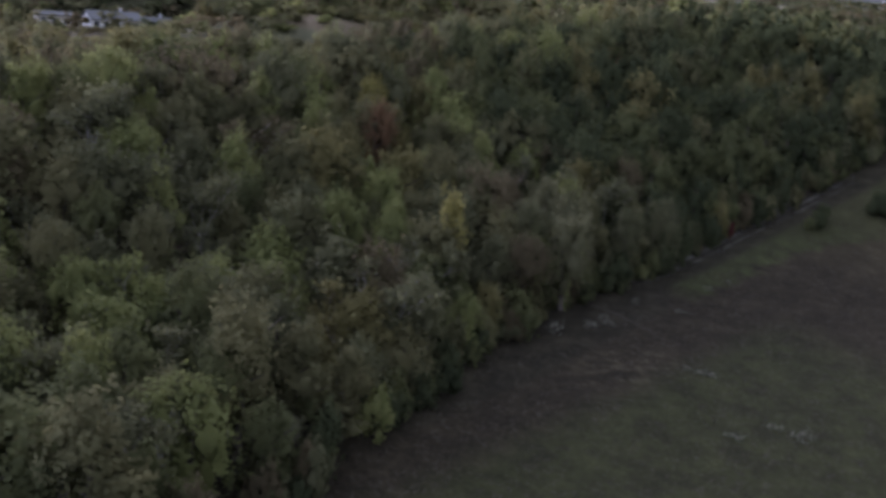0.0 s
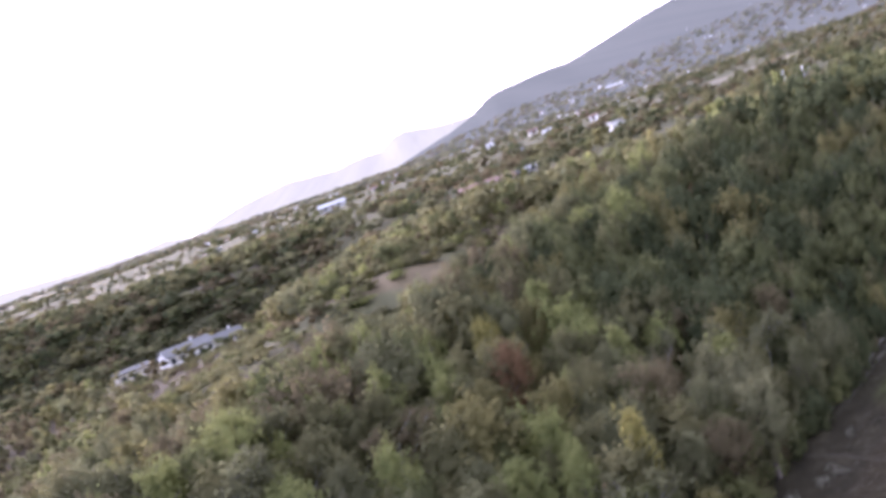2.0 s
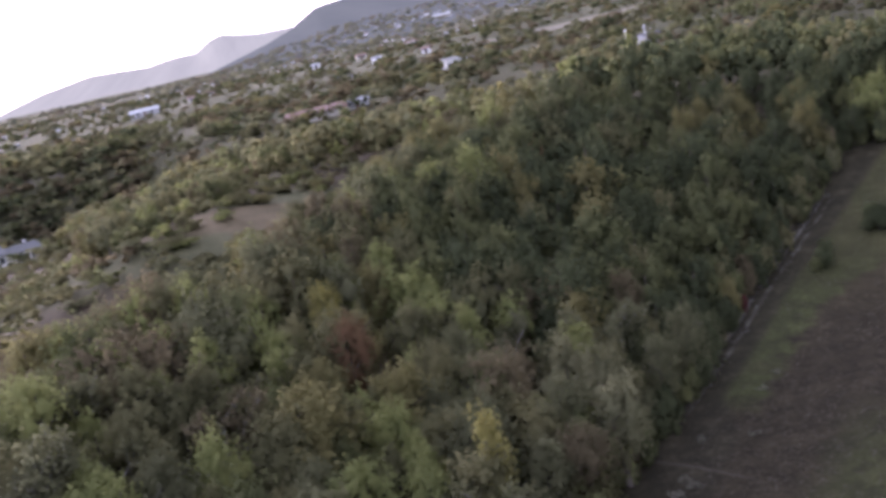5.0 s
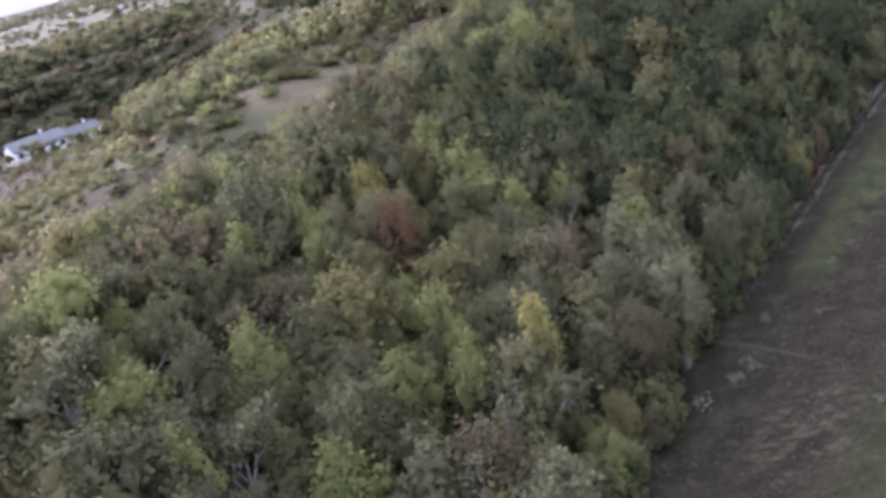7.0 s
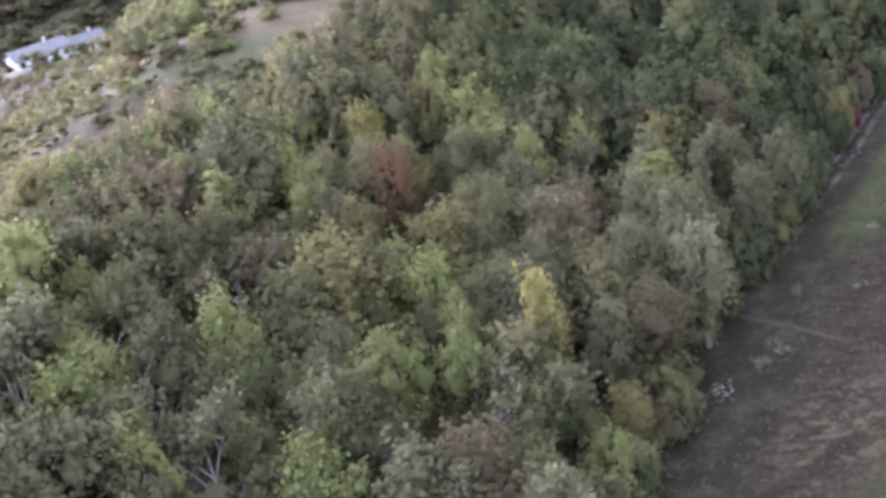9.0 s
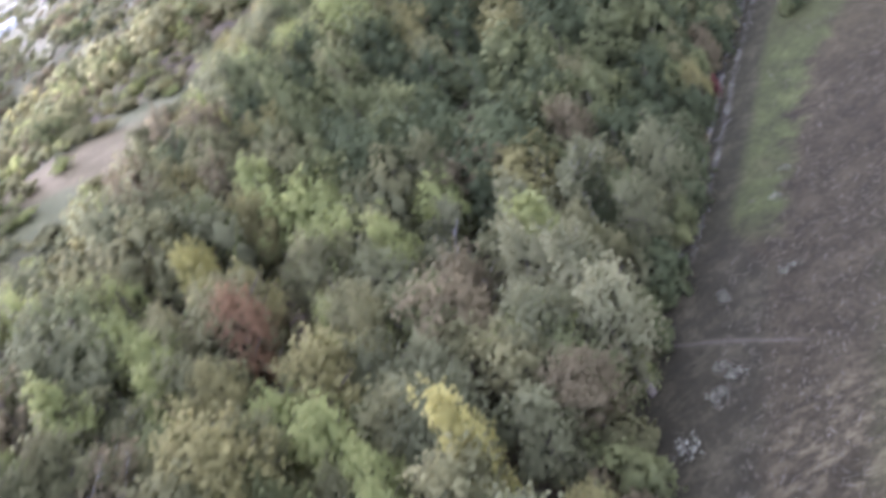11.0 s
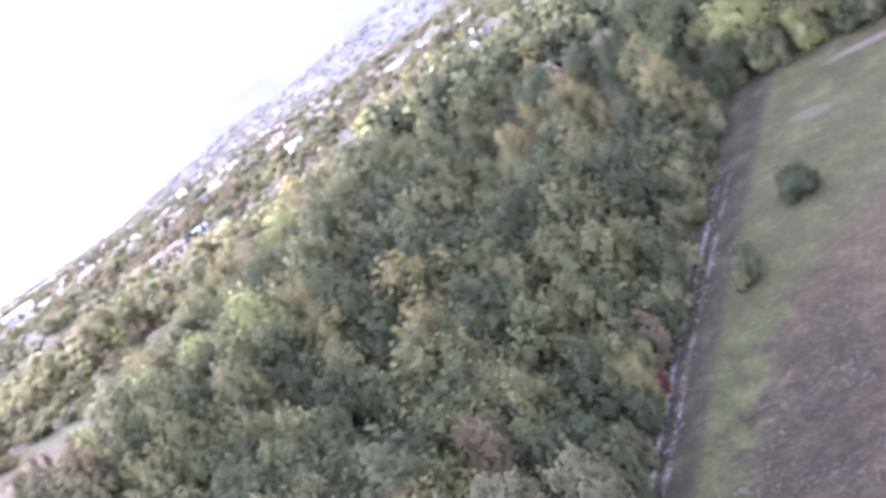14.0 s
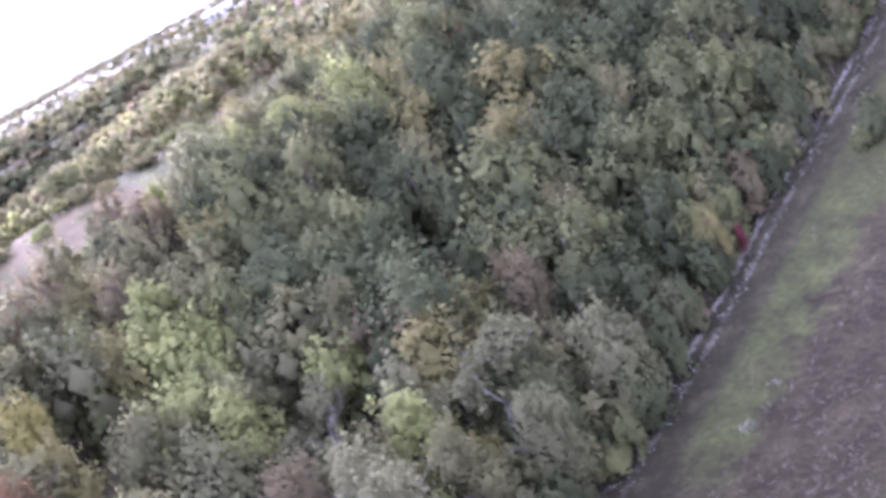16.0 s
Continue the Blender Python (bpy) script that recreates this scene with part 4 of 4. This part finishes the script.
GLASS = plain_material("window_glass", (0.03, 0.035, 0.04), (0.07, 0.08, 0.09), 1.0, 0.12)
TIMBER = plain_material("door_timber", (0.08, 0.05, 0.03), (0.16, 0.10, 0.06), 3.0, 0.7)


DARKW = plain_material("dark_cladding", (0.075, 0.075, 0.078), (0.14, 0.14, 0.145), 0.8, 0.8)


def box_geo(x0, y0, z0, x1, y1, z1):
    v = [(x, y, z) for z in (z0, z1) for x, y in ((x0, y0), (x1, y0), (x1, y1), (x0, y1))]
    return v, [(3, 2, 1, 0), (4, 5, 6, 7), (0, 1, 5, 4), (1, 2, 6, 5), (2, 3, 7, 6), (3, 0, 4, 7)]


def box_part(name, parent, material, *b, label=""):
    v, f = box_geo(*b)
    return mesh_object(name, v, f, material, parent, label)


def house(name, label, group, L, W, H, wall, roof, pitch=0.45, windows=3, storeys=1, flat=False, chimney=True):
    """A house along x, its foot at z 0, with windows on both long sides."""
    root = new(name)
    g = 0.0 if flat else W / 2 * pitch
    l, w = L / 2, W / 2
    v = [(-l, -w, -1.5), (l, -w, -1.5), (l, w, -1.5), (-l, w, -1.5), (-l, -w, H), (l, -w, H), (l, w, H), (-l, w, H)]
    f = [(0, 1, 5, 4), (2, 3, 7, 6), (3, 2, 1, 0)]
    if flat:
        f += [(1, 2, 6, 5), (3, 0, 4, 7), (4, 5, 6, 7)]
    else:
        v += [(-l, 0, H + g), (l, 0, H + g)]
        f += [(1, 2, 6, 9, 5), (3, 0, 4, 8, 7)]
    mesh_object("wall", v, f, wall, root)
    if flat:
        box_part("roof", root, roof, -l - 0.35, -w - 0.35, H + 0.003, l + 0.35, w + 0.35, H + 0.35)
    else:
        o, th = 0.45, 0.22
        e = H - o * pitch + 0.02
        rv = []
        for x in (-l - o, l + o):
            rv += [(x, -w - o, e), (x, 0, H + g + 0.02), (x, w + o, e), (x, w + o, e + th), (x, 0, H + g + 0.02 + th), (x, -w - o, e + th)]
        rf = [(0, 1, 7, 6), (1, 2, 8, 7), (2, 3, 9, 8), (3, 4, 10, 9), (4, 5, 11, 10), (5, 0, 6, 11), (0, 5, 4, 1), (1, 4, 3, 2), (6, 7, 10, 11), (7, 8, 9, 10)]
        rp = mesh_object("roof", rv, rf, roof, root)
        if chimney:
            box_part("chimney", rp, GREYW, l * 0.3, -0.35, H + g * 0.6, l * 0.3 + 0.6, 0.35, H + g + 1.0)
    for s in range(storeys):
        z = H / storeys * s + 0.9
        for side in (-1, 1):
            for k in range(windows):
                x = -l + L * (k + 0.5) / windows
                y = side * w
                wd = min(1.3, L / windows * 0.45)
                fr = box_part("window", root, WHITE if wall is not WHITE else GREYW, x - wd / 2 - 0.09, min(y, y + side * 0.06), z - 0.09, x + wd / 2 + 0.09, max(y, y + side * 0.06), z + 1.35)
                box_part("pane", fr, GLASS, x - wd / 2, min(y + side * 0.03, y + side * 0.075), z, x + wd / 2, max(y + side * 0.03, y + side * 0.075), z + 1.26)
    box_part("door", root, TIMBER, -0.5, -w - 0.05, 0, 0.5, -w + 0.02, 2.05)
    return tagged(root, label, "house", group)


def stand(ob, x, y, turn, sink=0.0):
    ob.matrix_world = pose(x, y, land_z(x, y) - sink, 0, 0, turn)
    return ob


# the farmhouse behind the wood, with its outbuilding
hx, hy = -77.0, 294.0
stand(house("farmhouse", "long low white farmhouse with a grey-blue roof behind trees", "farm behind the wood", 12, 7.5, 2.7, WHITE, TILE_GREY, 0.42, 5), hx + 0, hy + 1, 32)
stand(house("farmhouse_wing", "white wing of the farmhouse with a grey hipped roof line", "farm behind the wood", 7, 6, 2.6, WHITE, TILE_GREY, 0.42, 2), hx + 9, hy + 7, 32)
stand(house("outbuilding", "low pale outbuilding with a grey roof in the farmyard", "farm behind the wood", 8, 4, 2.8, CREAM, TILE_GREY, 0.25, 3, chimney=False), hx - 11, hy - 9, 30)
stand(house("white_villa", "white flat-roofed villa among trees", "houses on the plain", 4.4, 4, 3.6, WHITE, TILE_PALE, windows=2, storeys=1, flat=True), 57.5, 428, 12)
stand(house("white_villa", "white flat-roofed annexe with dark openings", "houses on the plain", 4.6, 3.5, 2.4, WHITE, TILE_PALE, windows=2, storeys=1, flat=True), 62.8, 429, 12)
stand(house("long_barn", "long barn with a red tiled roof", "houses on the plain", 16, 5, 1.8, CREAM, TILE_RED, 0.45, 5, chimney=False), 6, 349, 10)
stand(house("long_barn", "long shed with a pale sheet roof beside the red barn", "houses on the plain", 7, 4, 1.7, GREYW, TILE_PALE, 0.3, 3, chimney=False), 17, 353, 16)
bx, by, bz, bd = HALL
stand(house("long_hall", "long pale hall with a flat roof and window bands", "houses on the plain", 34, 10, 5.0, DARKW, TILE_PALE, windows=12, storeys=1, flat=True), bx, by, -22)
sx, sy, sz, sd = place(24.6, -2.6)
stand(house("small_house", "small white house behind the wood", "houses on the plain", 3.2, 3, 2.2, WHITE, TILE_GREY, 0.4, 1), sx, sy, 20)
stand(house("small_house", "small white house with a low roof among trees", "houses on the plain", 5, 4, 2.3, GREYW, TILE_GREY, 0.3, 2), 101, 349, 15)

# single houses among the trees of the plain: x, y, length, eaves, walls, roof, turn
SPREAD = [(64, 522, 3.4, 2.8, WHITE, TILE_RED, -20), (46, 552, 3.8, 2.8, WHITE, TILE_PALE, 25), (46, 622, 4.8, 3.0, CREAM, TILE_RED, 5),
          (24, 634, 3.8, 3.0, WHITE, TILE_PALE, -10), (25, 471, 5.0, 2.4, GREYW, TILE_GREY, 12), (-8, 439, 2.6, 2.4, WHITE, TILE_PALE, 0), (105, 875, 8.0, 4.4, WHITE, TILE_RED, 8), (-31, 668, 3.8, 3.0, WHITE, TILE_RED, 15),
          (-38, 600, 3.0, 2.8, CREAM, TILE_RED, -15), (-59, 585, 13.0, 3.2, GREYW, TILE_PALE, 4), (239, 458, 5.6, 3.4, WHITE, TILE_PALE, -20), (289, 498, 9.5, 4.2, WHITE, TILE_RED, -24), (165, 402, 2.4, 2.4, WHITE, TILE_GREY, 10), (167, 395, 2.0, 2.4, WHITE, TILE_PALE, 30),
          (700, 1705, 18, 5, WHITE, TILE_PALE, -20), (729, 1704, 22, 5, GREYW, TILE_PALE, -20), (795, 1774, 22, 5, WHITE, TILE_PALE, -18), (855, 1619, 13, 8, WHITE, TILE_PALE, -25), (854, 1534, 13, 8, CREAM, TILE_PALE, -25), (846, 1448, 14, 7, WHITE, TILE_RED, -28), (260, 1665, 24, 4, CREAM, TILE_PALE, -10)]
for x, y, L, H, wall, roof, turn in SPREAD:
    words = {WHITE: "white", CREAM: "cream", GREYW: "grey"}[wall], {TILE_RED: "red tiled", TILE_GREY: "grey", TILE_PALE: "pale sheet"}[roof]
    stand(house("country_house", "%s rendered house with a %s roof among trees" % words, "houses on the plain", L, max(2.4, L * 0.45), H * 0.72, wall, roof, 0.4, 2 if L > 4 else 1, 1, chimney=False), x, y, turn)

MAST = plain_material("mast_paint", (0.5, 0.5, 0.5), (0.72, 0.72, 0.72), 1.0, 0.5)
for k, (x, y) in enumerate(((94.0, 347.0), (99.5, 347.0))):
    root = new("white_mast")
    v, f = tube([(0, 0, -1), (0, 0, 3), (0, 0, 5.0)], (0.22, 0.2, 0.14), 8)
    mesh_object("pole", v, f, MAST, root)
    v, f = tube([(0, 0, 4.4), (0, 0, 5.4)], (0.28, 0.28), 8)
    mesh_object("head", v, f, MAST, root)
    stand(tagged(root, "white painted mast beside a small house", "mast", "masts"), x, y, 0)

# village houses: a few models, set out in the hamlets on the plain and the mountain foot
rngv = random.Random(5)
MODELS = []
for L, W, H, wall, roof, p, st_ in ((9, 7, 5.6, WHITE, TILE_RED, 0.6, 2), (11, 7, 5.4, CREAM, TILE_RED, 0.55, 2), (8, 7, 3.2, WHITE, TILE_GREY, 0.6, 1), (12, 8, 6.0, GREYW, TILE_PALE, 0.35, 2), (10, 8, 7.5, WHITE, TILE_PALE, 0.4, 2), (18, 9, 7.0, CREAM, TILE_PALE, 0.25, 2)):
    MODELS.append(house("village_house", "pale rendered village house with a %s roof" % {TILE_RED: "red tiled", TILE_GREY: "grey", TILE_PALE: "pale sheet"}[roof], "village houses", L, W, H, wall, roof, p, 1, 1))
HAMLETS = [((4.5, 11.0), (-0.15, 0.30), 55, 5), ((13.0, 15.6), (0.55, 0.95), 20, 5), ((21.8, 26.5), (0.55, 0.95), 26, 5), ((26.5, 33), (-0.2, 0.55), 40, 6),
           ((-8.5, -3.0), (-0.75, -0.35), 14, 5), ((5.0, 10.8), (-0.8, -0.35), 24, 5), ((10, 21), (-0.9, 0.5), 22, 5), ((-4, 4.5), (-0.95, -0.25), 34, 5), ((12, 24), (1.0, 1.9), 12, 5), ((-14, -8), (-1.7, -0.8), 6, 5)]
used = set()
for (a0, a1), (e0, e1), count, kinds in HAMLETS:
    for k in range(count):
        x, y, z, d = place(rngv.uniform(a0, a1), rngv.uniform(e0, e1))
        m = rngv.randrange(kinds)
        ps = pose(x, y, land_z(x, y) - 0.1, 0, 0, rngv.uniform(-40, 40)) @ Matrix.Scale(rngv.uniform(0.32, 0.58), 4)
        if m not in used:
            used.add(m)
            MODELS[m].matrix_world = ps
        else:
            copy_thing(MODELS[m], ps)
for m, ob in enumerate(MODELS):
    if m not in used:
        x, y, z, d = place(-5.5 + 0.8 * m * 0.3, -0.6)
        ob.matrix_world = pose(x, y, z, 0, 0, 10)


# ---------------------------------------------------------------- shrubs and the field's edge
def shrub_model(seed, count, size, squat, split=1):
    r = np.random.default_rng(seed)
    if split is None:
        P, n, o, C, R, q = crown_points(r, count, 1.0, 1.7 * squat, 11, 0.6)
        F, NN = leaf_cards(r, P, n, size), np.repeat(o[:, None], 3, axis=1)
    else:
        F, NN = crown(r, count, 1.0, 1.7 * squat, 9, 0.6, size, split, 0.62)
    F[..., 2] -= np.percentile(F[..., 2], 2)
    return F, NN


SHRUBS = [shrub_model(200 + i, 760, 0.115, s, 0) for i, s in enumerate((1.0, 1.25, 0.9))] + [shrub_model(210, 130, 0.085, 0.6, None)]
Q_, o_ = crown(np.random.default_rng(220), 1500, 1.0, 1.7, 15, 0.25, 0.085, 1, 0.82)  # a dense round bush
Q_[..., 2] -= np.percentile(Q_[..., 2], 2)
SHRUBS.append((Q_, o_))
SHRUB_CACHE = {}
STEM = bpy.data.meshes.new("stem")
sv, sf = tube([(0, 0, -0.2), (0.06, 0.03, 0.5), (0.02, 0.08, 1.3)], (0.06, 0.045, 0.015), 6)
STEM.from_pydata([tuple(p) for p in sv], [], sf)
STEM.materials.append(BARK)


def shrub(x, y, r, hgt, tone, model, turn, label, group="", dig=0.0):
    key = (model, tone)
    if key not in SHRUB_CACHE:
        SHRUB_CACHE[key] = leaf_mesh("foliage", *SHRUBS[model], LEAF[tone])
    root = new("shrub")
    root.matrix_world = pose(x, y, float(height(x, y)) - dig, 0, 0, turn) @ Matrix.Diagonal((r, r, hgt / 1.75, 1))
    for nm, me in (("stem", STEM), ("foliage", SHRUB_CACHE[key])):
        new(nm, me).parent = root
    return tagged(root, label, "shrub", group)


shrub(62.7, 159.8, 2.1, 3.3, "deep", 4, 10, "round dark green shrub alone in the grass")
shrub(52.9, 154.8, 1.5, 2.7, "deep", 1, 80, "small thin dark shrub beside the track")
shrub(51.4, 154.0, 1.0, 1.9, "green", 2, 30, "small low green shrub beside the track")
rs = np.random.default_rng(21)
for k in range(150):
    u = rs.uniform(-62, 92)
    v = float(wood_edge(u)) + rs.uniform(-0.5, 2.0)
    x, y = xy(u, v)
    tone = ("olive", "green", "grey", "deep", "lime", "brown")[int(rs.choice(6, p=(0.10, 0.28, 0.20, 0.30, 0.02, 0.10)))]
    shrub(x, y, rs.uniform(0.9, 1.9), rs.uniform(1.6, 4.6), tone, int(rs.integers(0, 3)), rs.uniform(0, 360),
          "%s shrub at the foot of the wood" % TONE_WORDS[tone], "shrubs along the wood")


for k in range(34):
    v = rs.uniform(-46, -2)
    u = float(np.interp(v, (-100, -40, -8, 0.4), (95, 87, 84, 82))) + rs.uniform(-0.8, 2.2)
    x, y = xy(u, v)
    tone = ("olive", "green", "deep", "lime")[int(rs.integers(0, 4))]
    shrub(x, y, rs.uniform(1.2, 2.2), rs.uniform(2.2, 5.0), tone, int(rs.integers(0, 3)), rs.uniform(0, 360), "%s shrub at the foot of the wood" % TONE_WORDS[tone], "shrubs along the wood")


for k in range(70):
    u = rs.uniform(6, 84)
    x, y = xy(u, float(wood_edge(u)) + rs.uniform(1.2, 9.0))
    tone = ("olive", "green", "deep", "green", "deep")[int(rs.integers(0, 5))]
    shrub(x, y, rs.uniform(1.5, 2.3), rs.uniform(3.2, 5.6), tone, int(rs.integers(0, 3)), rs.uniform(0, 360), "tall %s shrub under the trees of the wood" % TONE_WORDS[tone], "shrubs along the wood")

for x, y, r, hgt, tone in ((-6.6, 88.6, 0.9, 2.0, "yellow"), (-0.8, 94.2, 0.8, 1.7, "lime"), (-14.0, 86.0, 0.9, 2.2, "lime"), (-13.2, 78.2, 0.7, 1.5, "lime")):
    shrub(x, y, r, hgt, tone, 1, 33 * x, "small %s bush at the foot of the wood" % TONE_WORDS[tone], "shrubs along the wood")

# pale dry brush in the rough grass
STRAW = leaf_material("dry_leaf", (0.1170, 0.1157, 0.0871), (0.1890, 0.1869, 0.1452), (0.2700, 0.2626, 0.2117), 0.2)
LEAF["straw"] = STRAW
TONE_WORDS["straw"] = "pale dry"
for x, y, r, hgt in ((13.2, 108.8, 1.0, 1.9), (16.9, 111.7, 0.8, 1.2), (17.6, 112.3, 0.6, 0.9), (18.9, 114.4, 0.7, 1.1), (19.2, 113.1, 0.8, 1.0), (23.0, 121.2, 0.5, 1.1), (23.3, 122.2, 0.5, 0.8), (28.2, 121.0, 1.0, 0.6),
                     (35.8, 132.8, 0.7, 0.7), (32.8, 130.1, 0.7, 0.6), (27.4, 104.3, 1.3, 0.7), (25.6, 104.9, 0.8, 0.5), (26.9, 91.3, 1.2, 0.5), (32.9, 93.9, 1.5, 0.6), (31.0, 95.0, 0.9, 0.5)):
    shrub(x, y, r, hgt, "straw", 3, 40 * x, "low sparse pale dry brush in the rough field", "dry brush")
for k in range(22):
    a, q = rs.uniform(0, 6.28), math.sqrt(rs.uniform(0.45, 1.35))
    p1, p2 = CLEAR[2] * q * math.cos(a), CLEAR[3] * q * math.sin(a)
    x, y = CLEAR[0] + p1 * math.cos(CLEAR[4]) - p2 * math.sin(CLEAR[4]), CLEAR[1] + p1 * math.sin(CLEAR[4]) + p2 * math.cos(CLEAR[4])
    tone = ("olive", "lime", "gold", "gold")[int(rs.integers(0, 4))]
    shrub(x, y, rs.uniform(1.0, 2.2), rs.uniform(0.7, 1.5), tone, int(rs.integers(0, 3)), rs.uniform(0, 360), "low %s bush on the bare clearing" % TONE_WORDS[tone], "bushes on the clearing")

# bare grey trees standing dead in the wood
def dead_tree(x, y, top, seed):
    z = float(height(x, y))
    V, F, ends = branching(random.Random(seed), (top - z) * 1.03, 0.075, 3, 3)
    ob = mesh_object("bare_tree", V, F, PALE_BARK)
    ob.matrix_world = pose(x, y, z)
    return tagged(ob, "leafless grey dead tree in the wood", "tree", "bare trees")


for i, (x, y, top) in enumerate(BARE):
    dead_tree(x, y, top, i)

# grey leafless bushes beside the track
def bare_shrub(x, y, hgt, seed):
    r = random.Random(seed)
    root = new("bare_shrub")
    for k in range(6):
        V, F, ends = branching(r, hgt * r.uniform(0.75, 1.05), 0.035, 4, 2)
        stem = mesh_object("stem", V, F, PALE_BARK, root)
        a = k * 1.05 + r.uniform(-0.3, 0.3)
        stem.matrix_local = pose(0.25 * math.cos(a), 0.25 * math.sin(a), 0, -24 * math.sin(a), 24 * math.cos(a), r.uniform(0, 360))
    root.matrix_world = pose(x, y, float(height(x, y)))
    return tagged(root, "grey leafless bush beside the track", "shrub", "bare bushes")


for i, (x, y, hgt) in enumerate(((49.2, 160.4, 3.4), (50.6, 162.2, 3.0), (47.6, 158.6, 2.6))):
    bare_shrub(x, y, hgt, 60 + i)

# dry tufts in the rough field, and stones in the wheel rut
rt = np.random.default_rng(31)
pts = []
while len(pts) < 9000:
    u, v = rt.uniform(-75, 70), rt.uniform(-34, 3)
    if v > float(track_v(u)) - 2.4 and u > -20:
        continue
    c = noise.noise((u * 0.16, v * 0.3, 1.0)) + 0.6 * noise.noise((u * 0.5, v * 0.8, 4.0))
    lush = v > -2.0 - 12 * max(0.0, min(1.0, (u - 5) / 37.0)) ** 2.6 and u > 6
    if c + rt.normal() * 0.45 < (0.75 if lush else 0.0):
        continue
    pts.append(xy(u, v))
pts = np.array(pts)
zt = height(pts[:, 0], pts[:, 1])
base = np.column_stack([pts, zt])
blades = []
for k in range(3):
    a = rt.uniform(0, 6.28, len(base))
    side = np.column_stack([np.cos(a), np.sin(a), np.zeros(len(a))]) * rt.uniform(0.03, 0.08, (len(a), 1))
    lean = np.column_stack([rt.normal(size=(len(a), 2)) * 0.3, rt.uniform(0.06, 0.28, len(a))])
    off = np.column_stack([rt.normal(size=(len(a), 2)) * 0.12, np.full(len(a), -0.03)])
    blades.append(np.stack([base + off - side, base + off + side, base + off + lean], axis=1))
B = np.concatenate(blades)
tagged(new("dry_grass", leaf_mesh("dry_grass", B, None, DRY)), "pale dry grass tufts over the rough field", "grass", kind="stuff")


def stone_geo(r, rng_):
    bm = bmesh.new()
    bmesh.ops.create_icosphere(bm, subdivisions=1, radius=r)
    for w in bm.verts:
        w.co *= rng_.uniform(0.7, 1.2)
        w.co.z *= 0.55
    v = [tuple(w.co) for w in bm.verts]
    f = [tuple(w.index for w in q.verts) for q in bm.faces]
    bm.free()
    return v, f


rq = random.Random(3)
SV, SF = [], []
forms = [stone_geo(1.0, rq) for _ in range(6)]
while len(SV) < 12 * 620:
    u = rq.uniform(6, 66)
    if noise.noise((u * 0.35, 2.0, 0.0)) < -0.15:
        continue
    side = 2.15 if rq.random() < 0.75 else 0.85
    v = float(track_v(u)) + side + rq.gauss(0, 0.33)
    x, y = xy(u, v)
    s = rq.uniform(0.03, 0.09)
    fv, ff = forms[rq.randrange(6)]
    o, a = len(SV), rq.uniform(0, 6.28)
    z = float(height(x, y))
    SV += [(x + s * (p[0] * math.cos(a) - p[1] * math.sin(a)), y + s * (p[0] * math.sin(a) + p[1] * math.cos(a)), z + s * p[2]) for p in fv]
    SF += [tuple(i + o for i in q) for q in ff]
tagged(mesh_object("track_stones", SV, SF, STONE), "pale broken stones lying along the wheel ruts", "stones", kind="stuff")
